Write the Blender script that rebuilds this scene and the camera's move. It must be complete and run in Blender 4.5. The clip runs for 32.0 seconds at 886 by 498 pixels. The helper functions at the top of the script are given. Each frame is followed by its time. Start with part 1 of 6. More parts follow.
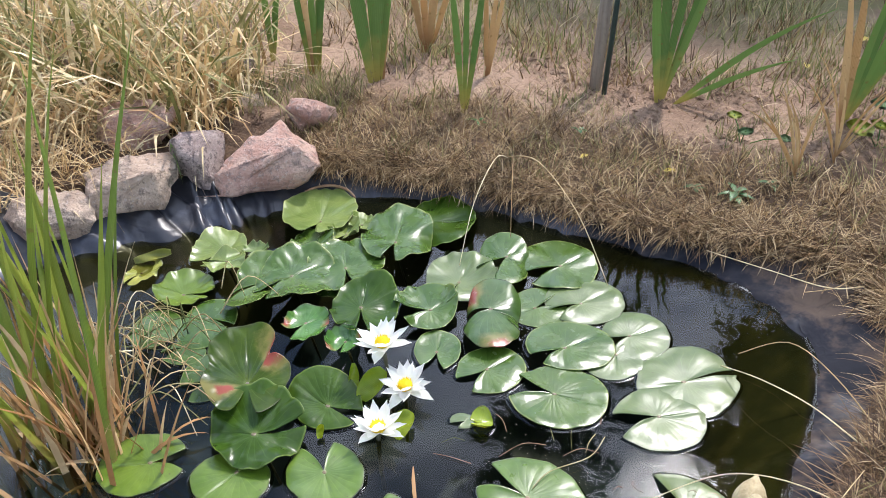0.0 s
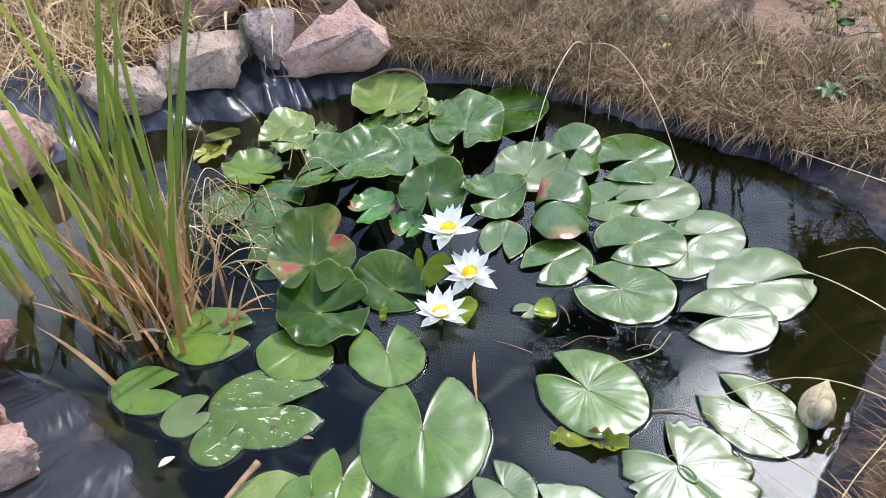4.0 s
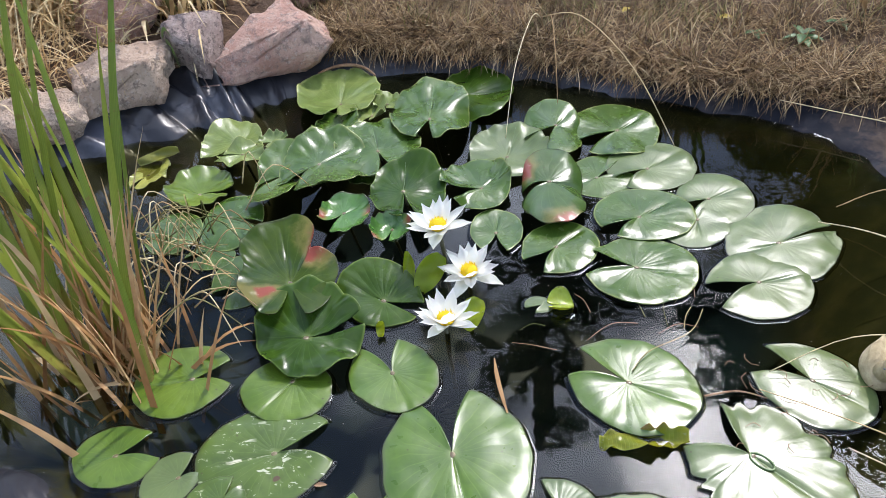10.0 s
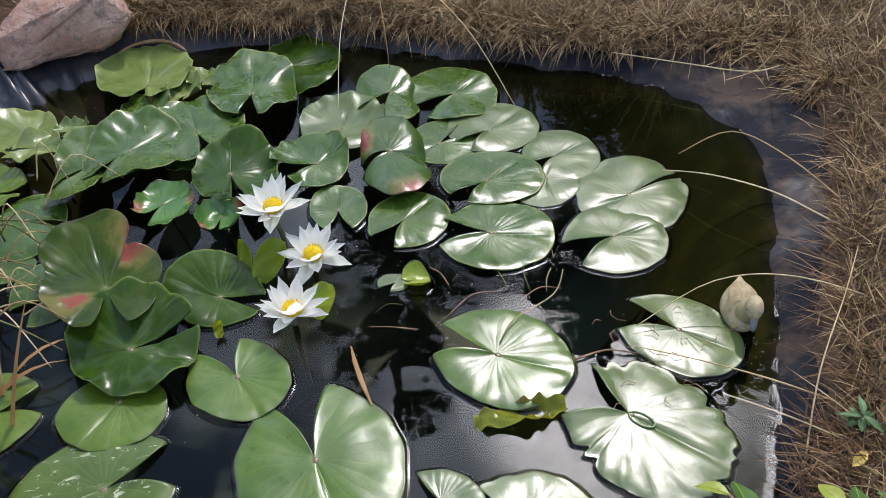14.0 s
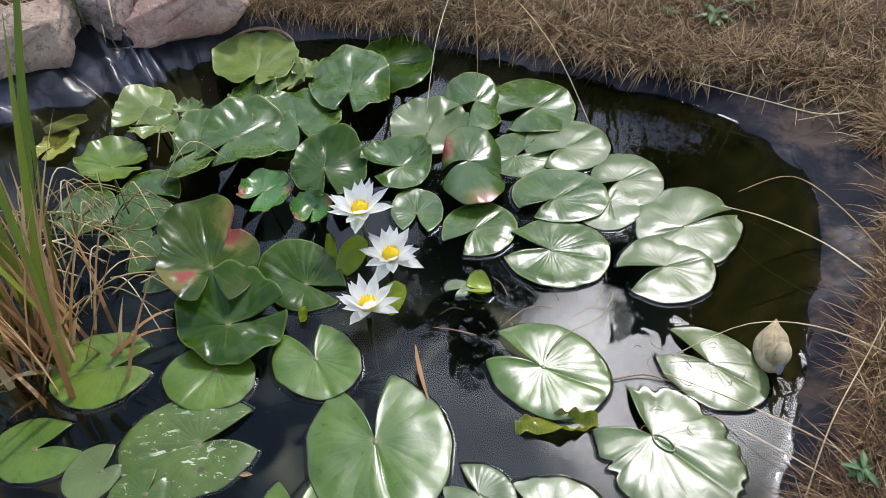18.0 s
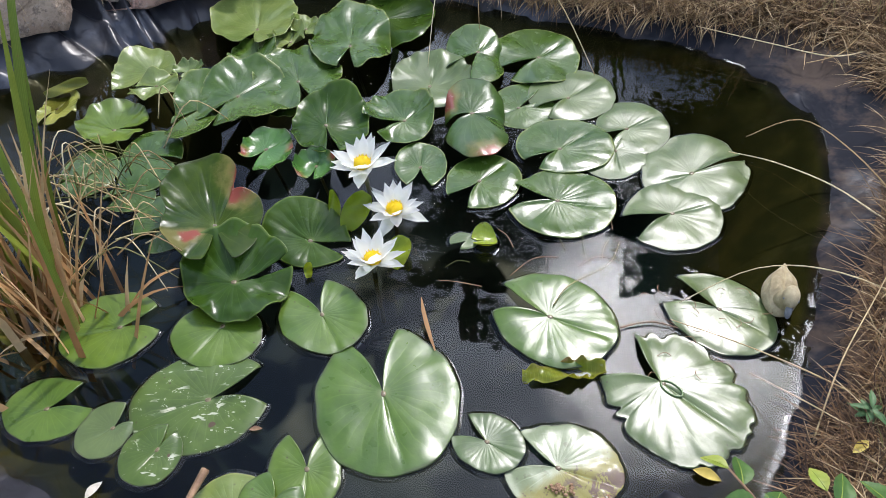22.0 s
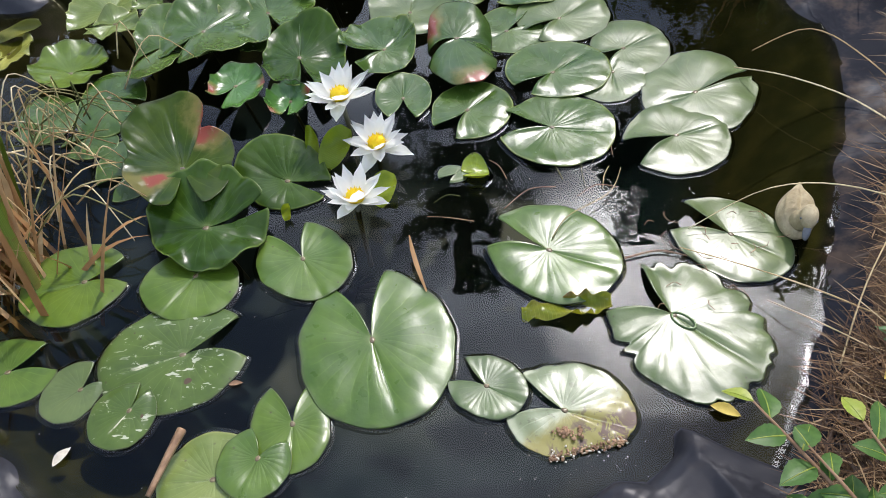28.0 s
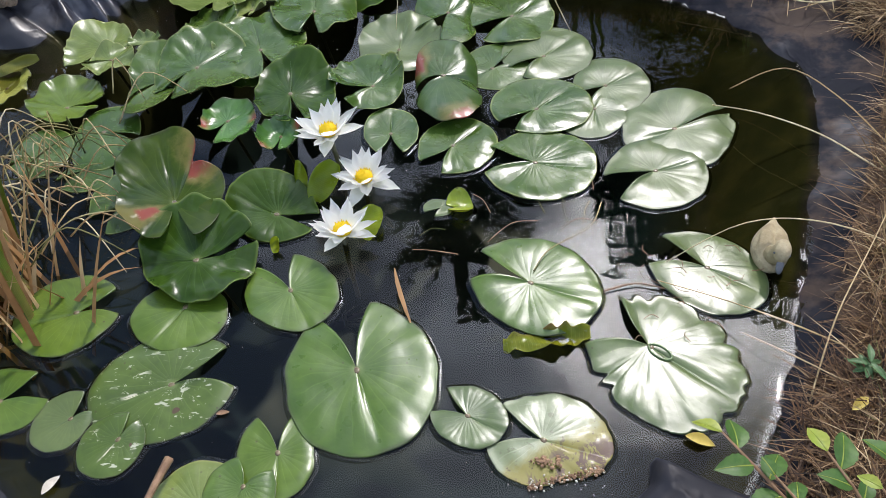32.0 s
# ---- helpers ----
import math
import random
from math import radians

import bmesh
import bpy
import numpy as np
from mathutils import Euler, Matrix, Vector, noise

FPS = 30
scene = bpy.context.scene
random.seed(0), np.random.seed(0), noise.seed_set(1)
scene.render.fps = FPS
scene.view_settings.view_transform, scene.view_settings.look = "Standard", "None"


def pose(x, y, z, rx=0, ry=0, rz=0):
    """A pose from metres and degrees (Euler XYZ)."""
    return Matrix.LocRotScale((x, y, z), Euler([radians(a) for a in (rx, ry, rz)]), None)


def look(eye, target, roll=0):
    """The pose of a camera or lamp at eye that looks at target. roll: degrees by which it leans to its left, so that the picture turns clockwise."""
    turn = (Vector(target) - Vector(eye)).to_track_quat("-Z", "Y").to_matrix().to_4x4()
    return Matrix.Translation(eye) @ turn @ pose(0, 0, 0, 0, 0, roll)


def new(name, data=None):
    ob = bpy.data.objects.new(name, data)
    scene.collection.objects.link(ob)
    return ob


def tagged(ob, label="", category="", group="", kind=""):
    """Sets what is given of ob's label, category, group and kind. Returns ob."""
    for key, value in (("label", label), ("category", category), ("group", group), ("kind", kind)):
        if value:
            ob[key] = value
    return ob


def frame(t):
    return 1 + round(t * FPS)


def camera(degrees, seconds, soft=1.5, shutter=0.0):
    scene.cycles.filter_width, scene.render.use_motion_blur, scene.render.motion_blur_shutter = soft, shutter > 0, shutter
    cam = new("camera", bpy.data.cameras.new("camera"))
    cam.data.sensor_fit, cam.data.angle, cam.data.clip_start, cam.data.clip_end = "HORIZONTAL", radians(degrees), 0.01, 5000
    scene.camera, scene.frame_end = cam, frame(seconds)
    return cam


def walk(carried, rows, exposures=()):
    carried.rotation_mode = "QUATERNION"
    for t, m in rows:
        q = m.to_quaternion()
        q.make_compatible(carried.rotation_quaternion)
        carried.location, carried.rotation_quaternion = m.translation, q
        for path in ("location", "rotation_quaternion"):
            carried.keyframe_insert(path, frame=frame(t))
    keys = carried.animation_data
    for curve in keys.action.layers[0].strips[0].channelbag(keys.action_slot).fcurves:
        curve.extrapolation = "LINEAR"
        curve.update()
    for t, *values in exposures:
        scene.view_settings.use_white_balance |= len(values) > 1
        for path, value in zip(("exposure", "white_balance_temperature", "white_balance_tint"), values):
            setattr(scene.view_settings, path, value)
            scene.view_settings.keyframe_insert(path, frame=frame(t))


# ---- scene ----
cam = camera(56.7, 32.0, soft=0.5)
PATH = [
    (0, (0.239, 0.18, 1.118), (0.064, 1.854, 0.038), 1.2),
    (0.5, (0.206, 0.214, 1.105), (0.058, 1.745, -0.173), 1.3),
    (1, (0.235, 0.2, 1.082), (0.094, 1.68, -0.256), 0.3),
    (1.5, (0.235, 0.202, 1.084), (0.066, 1.645, -0.29), -0.3),
    (2, (0.228, 0.196, 1.08), (0.058, 1.649, -0.284), -0.4),
    (2.5, (0.216, 0.196, 1.079), (0.009, 1.649, -0.281), -0.7),
    (3, (0.223, 0.193, 1.083), (-0.012, 1.659, -0.256), -0.4),
    (3.5, (0.25, 0.189, 1.092), (-0.048, 1.695, -0.19), 1.4),
    (5.5, (0.134, 0.237, 1.036), (-0.131, 1.717, -0.284), -5.5),
    (6, (0.132, 0.244, 1.034), (-0.105, 1.716, -0.299), -5.8),
    (6.5, (0.144, 0.244, 1.026), (-0.12, 1.71, -0.308), -6.6),
    (7, (0.139, 0.237, 1.017), (-0.119, 1.664, -0.36), -7.3),
    (7.5, (0.151, 0.231, 1.019), (-0.089, 1.684, -0.333), -6.7),
    (8, (0.149, 0.229, 1.031), (-0.095, 1.714, -0.286), -5.2),
    (8.5, (0.14, 0.219, 1.021), (-0.092, 1.679, -0.325), -5.4),
    (9, (0.143, 0.205, 1.017), (-0.034, 1.686, -0.316), -5.5),
    (9.5, (0.178, 0.244, 1.014), (-0.058, 1.722, -0.312), -6.0),
    (10, (0.1, 0.301, 0.945), (-0.039, 1.849, -0.313), -2.9),
    (10.5, (0.05, 0.387, 0.869), (0.119, 1.894, -0.445), -3.5),
    (11, (0.075, 0.417, 0.776), (0.106, 1.91, -0.554), -6.5),
    (11.5, (0.089, 0.439, 0.729), (0.15, 1.909, -0.627), -5.3),
    (12, (0.11, 0.444, 0.713), (0.17, 1.894, -0.663), -6.2),
    (12.5, (0.111, 0.459, 0.715), (0.214, 1.879, -0.689), -3.6),
    (13, (0.12, 0.451, 0.715), (0.272, 1.88, -0.676), -3.9),
    (13.5, (0.109, 0.437, 0.754), (0.298, 1.914, -0.581), -3.3),
    (14, (0.091, 0.384, 0.859), (0.336, 1.891, -0.433), 0.7),
    (14.5, (0.113, 0.36, 1.034), (0.227, 1.888, -0.252), -1.4),
    (16.5, (0.088, 0.334, 1.034), (0.12, 1.802, -0.324), 1.9),
    (17, (0.09, 0.326, 1.027), (0.136, 1.792, -0.333), 2.0),
    (17.5, (0.084, 0.332, 1.022), (0.109, 1.773, -0.365), 2.3),
    (18, (0.086, 0.339, 1.024), (0.159, 1.786, -0.354), 2.8),
    (18.5, (0.1, 0.338, 1.022), (0.192, 1.789, -0.351), 2.1),
    (19, (0.091, 0.334, 1.018), (0.202, 1.773, -0.366), 1.8),
    (19.5, (0.093, 0.336, 1.019), (0.204, 1.752, -0.39), 1.7),
    (20, (0.093, 0.33, 1.012), (0.188, 1.725, -0.418), 1.7),
    (20.5, (0.103, 0.333, 1.015), (0.175, 1.703, -0.44), 2.0),
    (21, (0.102, 0.329, 1.009), (0.159, 1.705, -0.441), 1.6),
    (21.5, (0.102, 0.327, 1.006), (0.162, 1.711, -0.436), 1.2),
    (22, (0.098, 0.331, 1.007), (0.143, 1.716, -0.435), 0.6),
    (22.5, (0.095, 0.333, 1.007), (0.138, 1.718, -0.435), 0.4),
    (23, (0.098, 0.331, 1.005), (0.146, 1.718, -0.435), 0.0),
    (23.5, (0.097, 0.337, 1.009), (0.165, 1.737, -0.418), 1.0),
    (24, (0.099, 0.355, 1.003), (0.17, 1.73, -0.448), 1.5),
    (24.5, (0.101, 0.358, 0.994), (0.185, 1.727, -0.461), 1.7),
    (25, (0.11, 0.362, 0.986), (0.182, 1.689, -0.508), 0.7),
    (25.5, (0.119, 0.355, 0.978), (0.165, 1.677, -0.522), -0.5),
    (27.5, (0.111, 0.342, 0.954), (0.139, 1.647, -0.56), -1.6),
    (28, (0.108, 0.377, 0.915), (0.161, 1.678, -0.603), -1.6),
    (28.5, (0.115, 0.381, 0.89), (0.189, 1.693, -0.618), -1.3),
    (29, (0.115, 0.402, 0.883), (0.179, 1.693, -0.643), -1.8),
    (29.5, (0.115, 0.402, 0.88), (0.155, 1.687, -0.653), -3.3),
    (30, (0.112, 0.398, 0.882), (0.161, 1.695, -0.64), -3.4),
    (30.5, (0.108, 0.389, 0.89), (0.205, 1.668, -0.645), -2.5),
    (31, (0.107, 0.387, 0.905), (0.207, 1.676, -0.62), -2.5),
    (31.5, (0.109, 0.38, 0.939), (0.245, 1.714, -0.544), 0.0),
    (32, (0.124, 0.361, 0.945), (0.192, 1.71, -0.53), -1.0),
]
walk(cam, [(t, look(eye, target, roll)) for t, eye, target, roll in PATH],
     ((0, 0.62, 6400, 16), (1.5, 0.64, 6050, 17), (3.5, 0.60, 6050, 17), (6, 0.40, 6150, 17.5), (9, 0.42, 6200, 17.5), (10.5, 0.30, 6350, 16), (13, -0.10, 6400, 16), (17, 0.06, 6350, 16), (19, -0.03, 6250, 15.5), (25, 0.31, 6350, 16), (29, 0.03, 6420, 16), (32, 0.01, 6400, 16)))

# ---- sky and sun ----
SUN_AZ, SUN_EL = 28.0, 52.5
world = bpy.data.worlds.new("sky")
scene.world = world
world.use_nodes = True
wt = world.node_tree
wt.nodes.clear()
w_out = wt.nodes.new("ShaderNodeOutputWorld")
w_bg = wt.nodes.new("ShaderNodeBackground")
w_sky = wt.nodes.new("ShaderNodeTexSky")
w_sky.sky_type = 'NISHITA'
w_sky.sun_disc = False
w_sky.sun_elevation = radians(SUN_EL)
w_sky.sun_rotation = radians(SUN_AZ)
w_sky.dust_density = 0.6
w_sky.ozone_density = 3.0
w_sky.air_density = 1.2
w_co = wt.nodes.new("ShaderNodeTexCoord")
w_map = wt.nodes.new("ShaderNodeMapping")
w_map.inputs["Scale"].default_value = (1.0, 1.0, 2.2)
w_map.inputs["Location"].default_value = (0.89, 17.98, 2.55)
w_noise = wt.nodes.new("ShaderNodeTexNoise")
w_noise.inputs["Scale"].default_value = 2.6
w_noise.inputs["Detail"].default_value = 7
w_noise.inputs["Roughness"].default_value = 0.55
w_ramp = wt.nodes.new("ShaderNodeValToRGB")
w_ramp.color_ramp.elements[0].position = 0.48
w_ramp.color_ramp.elements[1].position = 0.70
w_mix = wt.nodes.new("ShaderNodeMix")
w_mix.data_type = 'RGBA'
w_cloud = wt.nodes.new("ShaderNodeMix")
w_cloud.data_type = 'RGBA'
w_cloud.inputs[0].default_value = 0.75
w_cloud.inputs[7].default_value = (28.0, 31.0, 35.0, 1)
wt.links.new(w_co.outputs["Generated"], w_map.inputs["Vector"])
wt.links.new(w_map.outputs["Vector"], w_noise.inputs["Vector"])
wt.links.new(w_noise.outputs["Fac"], w_ramp.inputs["Fac"])
wt.links.new(w_sky.outputs["Color"], w_cloud.inputs[6])
wt.links.new(w_ramp.outputs["Color"], w_mix.inputs[0])
wt.links.new(w_sky.outputs["Color"], w_mix.inputs[6])
wt.links.new(w_cloud.outputs[2], w_mix.inputs[7])
# thin cloud glows white round the sun
w_dot = wt.nodes.new("ShaderNodeVectorMath")
w_dot.operation = 'DOT_PRODUCT'
GLOW_AZ, GLOW_EL = 26.5, 48.5
w_dot.inputs[1].default_value = (math.sin(radians(GLOW_AZ)) * math.cos(radians(GLOW_EL)), math.cos(radians(GLOW_AZ)) * math.cos(radians(GLOW_EL)), math.sin(radians(GLOW_EL)))
w_pow = wt.nodes.new("ShaderNodeMapRange")
w_pow.interpolation_type = 'SMOOTHERSTEP'
w_pow.inputs["From Min"].default_value = math.cos(radians(11.5))
w_pow.inputs["From Max"].default_value = math.cos(radians(3))
w_glow = wt.nodes.new("ShaderNodeMix")
w_glow.data_type = 'RGBA'
w_glow.inputs[7].default_value = (135.0, 135.0, 135.0, 1)
wt.links.new(w_co.outputs["Generated"], w_dot.inputs[0])
wt.links.new(w_dot.outputs["Value"], w_pow.inputs["Value"])
w_thin = wt.nodes.new("ShaderNodeMapRange")
w_thin.inputs["From Min"].default_value = 0.35
w_thin.inputs["From Max"].default_value = 0.58
w_thin.inputs["To Min"].default_value = 0.35
w_patch = wt.nodes.new("ShaderNodeMath")
w_patch.operation = 'MULTIPLY'
wt.links.new(w_noise.outputs["Fac"], w_thin.inputs["Value"])
wt.links.new(w_pow.outputs["Result"], w_patch.inputs[0])
wt.links.new(w_thin.outputs["Result"], w_patch.inputs[1])
wt.links.new(w_patch.outputs[0], w_glow.inputs[0])
wt.links.new(w_mix.outputs[2], w_glow.inputs[6])
wt.links.new(w_glow.outputs[2], w_bg.inputs["Color"])
w_bg.inputs["Strength"].default_value = 0.15
wt.links.new(w_bg.outputs["Background"], w_out.inputs["Surface"])

sun_data = bpy.data.lights.new("sun", 'SUN')
sun_data.energy = 2.8
sun_data.angle = radians(1.0)
sun_data.color = (1.0, 0.96, 0.89)
sun = new("sun", sun_data)
sun_dir = Vector((math.sin(radians(SUN_AZ)) * math.cos(radians(SUN_EL)),
                  math.cos(radians(SUN_AZ)) * math.cos(radians(SUN_EL)), math.sin(radians(SUN_EL))))
sun.rotation_euler = sun_dir.to_track_quat("Z", "Y").to_euler()
sun.location = sun_dir * 30


# ---- materials ----
class Mat:
    """A node material with a few short ways to wire it."""

    def __init__(self, name, rough=0.6, spec=0.5, metal=0.0):
        self.m = bpy.data.materials.new(name)
        self.m.use_nodes = True
        self.t = self.m.node_tree
        self.b = self.t.nodes["Principled BSDF"]
        self.b.inputs["Roughness"].default_value = rough
        self.b.inputs["Specular IOR Level"].default_value = spec
        self.b.inputs["Metallic"].default_value = metal
        self.co = self.t.nodes.new("ShaderNodeTexCoord")
        self.geo = self.t.nodes.new("ShaderNodeNewGeometry")
        self.info = self.t.nodes.new("ShaderNodeObjectInfo")

    def link(self, a, b):
        self.t.links.new(a, b)
        return self

    def put(self, name, value):
        if isinstance(value, (int, float, tuple)):
            self.b.inputs[name].default_value = value
        else:
            self.link(value, self.b.inputs[name])
        return self

    def noise(self, scale, detail=4, rough=0.55, src=None, stretch=None, dist=0.0):
        n = self.t.nodes.new("ShaderNodeTexNoise")
        n.inputs["Scale"].default_value = scale
        n.inputs["Detail"].default_value = detail
        n.inputs["Roughness"].default_value = rough
        n.inputs["Distortion"].default_value = dist
        v = src or self.co.outputs["Object"]
        if stretch:
            mp = self.t.nodes.new("ShaderNodeMapping")
            mp.inputs["Scale"].default_value = stretch
            self.link(v, mp.inputs["Vector"])
            v = mp.outputs["Vector"]
        self.link(v, n.inputs["Vector"])
        return n.outputs["Fac"]

    def voronoi(self, scale, feature='F1', src=None):
        n = self.t.nodes.new("ShaderNodeTexVoronoi")
        n.feature = feature
        n.inputs["Scale"].default_value = scale
        self.link(src or self.co.outputs["Object"], n.inputs["Vector"])
        return n.outputs["Distance"]

    def ramp(self, fac, stops):
        n = self.t.nodes.new("ShaderNodeValToRGB")
        e = n.color_ramp.elements
        while len(e) < len(stops):
            e.new(0.5)
        for el, (p, c) in zip(e, stops):
            el.position = p
            el.color = (*c, 1) if len(c) == 3 else c
        self.link(fac, n.inputs["Fac"])
        return n.outputs["Color"]

    def step(self, fac, lo, hi):
        n = self.t.nodes.new("ShaderNodeMapRange")
        n.interpolation_type = 'SMOOTHSTEP'
        n.inputs["From Min"].default_value = lo
        n.inputs["From Max"].default_value = hi
        self.link(fac, n.inputs["Value"])
        return n.outputs["Result"]

    def mix(self, fac, a, b, mode='MIX'):
        n = self.t.nodes.new("ShaderNodeMix")
        n.data_type = 'RGBA'
        n.blend_type = mode
        for i, v in ((0, fac), (6, a), (7, b)):
            if isinstance(v, tuple):
                n.inputs[i].default_value = (*v, 1) if len(v) == 3 else v
            elif isinstance(v, (int, float)):
                n.inputs[i].default_value = v
            else:
                self.link(v, n.inputs[i])
        return n.outputs[2]

    def math(self, op, a, b=0.0, c=0.0):
        n = self.t.nodes.new("ShaderNodeMath")
        n.operation = op
        for i, v in enumerate((a, b, c)):
            if isinstance(v, (int, float)):
                n.inputs[i].default_value = v
            else:
                self.link(v, n.inputs[i])
        return n.outputs[0]

    def uv(self):
        s = self.t.nodes.new("ShaderNodeSeparateXYZ")
        self.link(self.co.outputs["UV"], s.inputs[0])
        return s.outputs[0], s.outputs[1]

    def xyz(self, src=None):
        s = self.t.nodes.new("ShaderNodeSeparateXYZ")
        self.link(src or self.co.outputs["Object"], s.inputs[0])
        return s.outputs

    def bump(self, height, strength=0.3, dist=0.01):
        n = self.t.nodes.new("ShaderNodeBump")
        n.inputs["Strength"].default_value = strength
        n.inputs["Distance"].default_value = dist
        self.link(height, n.inputs["Height"])
        self.link(n.outputs["Normal"], self.b.inputs["Normal"])
        return self


def pad_material(name, deep, light, rough=0.3, scars=0.0, wrinkle=0.21, decay=None, red=None, pale=0.0, thin=0.0, spec=0.40, rim=(0.045, 0.05, 0.02)):
    """Waxy lily pad: veins that run out from the sinus, mottling, optional pale scars, decay and red patches."""
    rough, spec = rough * 0.91, spec * 1.2
    deep, light = tuple(x * 0.90 for x in deep), tuple(x * 0.90 for x in light)
    q = Mat(name, rough, spec)
    u, v = q.uv()
    n1 = q.noise(14, 4)
    n2 = q.noise(70, 3)
    c = q.mix(q.step(n1, 0.3, 0.7), deep, light)
    c = q.mix(q.math('MULTIPLY', q.step(n2, 0.45, 0.8), 0.3), c, tuple(x * 0.6 for x in deep))
    hue = q.mix(q.info.outputs["Random"], (0.86, 0.92, 0.9), (1.16, 1.08, 1.05))
    c = q.mix(1.0, c, hue, 'MULTIPLY')
    # forking veins: a wave over the angle, broken by noise
    wob = q.math('MULTIPLY', q.noise(9, 2), 0.12)
    ang = q.math('MULTIPLY', q.math('ADD', u, wob), 23.0)
    saw = q.math('ABSOLUTE', q.math('SUBTRACT', q.math('FRACT', ang), 0.5))
    vein = q.math('SUBTRACT', 1.0, q.step(saw, 0.0, 0.09))
    vein = q.math('MULTIPLY', vein, q.math('SUBTRACT', 1.0, q.step(v, 0.55, 0.98)))
    c = q.mix(q.math('MULTIPLY', vein, 0.22), c, tuple(min(1, x * 1.7 + 0.02) for x in light))
    centre = q.math('SUBTRACT', 1.0, q.step(v, 0.0, 0.13))
    c = q.mix(q.math('MULTIPLY', centre, 0.55), c, (0.20, 0.24, 0.09))
    rimc = q.math('MULTIPLY', q.step(v, 0.945, 0.995), 0.7)
    c = q.mix(q.math('MULTIPLY', rimc, q.step(q.noise(22, 3), 0.3, 0.6)), c, rim)
    # small dark specks
    sp = q.math('SUBTRACT', 1.0, q.step(q.voronoi(55), 0.05, 0.12))
    sp = q.math('MULTIPLY', sp, q.step(q.noise(24, 2), 0.47, 0.55))
    c = q.mix(q.math('MULTIPLY', sp, 0.7), c, (0.05, 0.035, 0.015))
    if pale:
        c = q.mix(pale, c, (0.36, 0.42, 0.30))
    if scars:
        s1 = q.step(q.noise(52, 5, 0.78, dist=0.5), 0.615, 0.645)
        s2 = q.step(q.noise(120, 2, stretch=(0.35, 1, 1)), 0.64, 0.68)
        area = q.step(q.noise(13, 3), 0.40, 0.52)
        s = q.math('MULTIPLY', q.math('MAXIMUM', s1, s2), area)
        c = q.mix(q.math('MULTIPLY', s, scars), c, (0.46, 0.47, 0.34))
        mid_ = q.math('SUBTRACT', 1.0, q.step(q.math('ABSOLUTE', q.math('SUBTRACT', q.math('ADD', u, q.math('MULTIPLY', q.noise(60, 2), 0.02)), 0.51)), 0.006, 0.012))
        mid_ = q.math('MULTIPLY', q.math('MULTIPLY', mid_, q.step(q.noise(50, 3), 0.38, 0.5)), q.math('SUBTRACT', 1.0, q.step(v, 0.5, 0.7)))
        c = q.mix(q.math('MULTIPLY', mid_, scars), c, (0.58, 0.55, 0.40))
        hu, hv = q.math('MULTIPLY', q.math('SUBTRACT', u, 0.80), 2.6), q.math('SUBTRACT', v, 0.52)
        hole = q.math('SUBTRACT', 1.0, q.step(q.math('ADD', q.math('SQRT', q.math('ADD', q.math('MULTIPLY', hu, hu), q.math('MULTIPLY', hv, hv))), q.math('MULTIPLY', q.noise(90, 3), 0.05)), 0.07, 0.085))
        c = q.mix(q.math('MULTIPLY', hole, min(1.0, scars * 1.2)), c, (0.075, 0.042, 0.022))
    if decay:
        low = q.math('MULTIPLY', q.math('ADD', q.xyz()[1], q.math('MULTIPLY', q.xyz()[0], -0.45)), -1.0)
        d = q.step(q.math('ADD', q.math('MULTIPLY', q.math('SUBTRACT', q.noise(18, 5, 0.65), 0.5), 0.09), low), -0.012, 0.022)
        c = q.mix(q.math('MULTIPLY', d, decay), c, (0.20, 0.17, 0.02))
        d2 = q.math('MULTIPLY', q.step(q.noise(42, 5, 0.72, dist=0.8), 0.50, 0.56), q.step(q.math('ADD', q.math('MULTIPLY', q.math('SUBTRACT', q.noise(14, 2), 0.5), 0.12), low), 0.020, 0.05))
        c = q.mix(d2, c, (0.085, 0.045, 0.026))
        d3 = q.math('MULTIPLY', q.step(q.noise(90, 4, 0.7), 0.60, 0.64), q.step(low, -0.05, 0.03))
        c = q.mix(q.math('MULTIPLY', d3, 0.8), c, (0.07, 0.045, 0.025))
        q.put("Roughness", q.mix(d, (rough,) * 3, (0.55,) * 3))
    for (uc, uw, vs, ve) in red or ():
        du = q.math('ABSOLUTE', q.math('SUBTRACT', u, uc))
        du = q.math('ADD', du, q.math('MULTIPLY', q.math('SUBTRACT', q.noise(34, 4, 0.65), 0.5), uw * 1.6))
        dv = q.math('ADD', v, q.math('MULTIPLY', q.math('SUBTRACT', q.noise(26, 4, 0.65), 0.5), 0.25))
        wide = q.math('MULTIPLY', q.math('SUBTRACT', 1.0, q.step(du, uw * 0.7, uw * 1.7)), q.step(dv, vs - 0.16, vs + 0.02))
        core = q.math('MULTIPLY', q.math('SUBTRACT', 1.0, q.step(du, uw * 0.3, uw)), q.step(dv, vs - 0.02, vs + 0.12))
        core = q.math('MULTIPLY', core, q.math('SUBTRACT', 1.0, q.step(dv, ve, ve + 0.12)))
        c = q.mix(q.math('MULTIPLY', wide, 0.75), c, (0.20, 0.17, 0.05))
        c = q.mix(q.math('MULTIPLY', core, 0.9), c, q.mix(q.step(q.noise(60, 3), 0.55, 0.75), (0.27, 0.055, 0.042), (0.50, 0.30, 0.25)))
    q.put("Base Color", c)
    # pillowed between the veins, with fine grain
    pillow = q.math('POWER', q.math('MULTIPLY', saw, 2.0), 0.6)
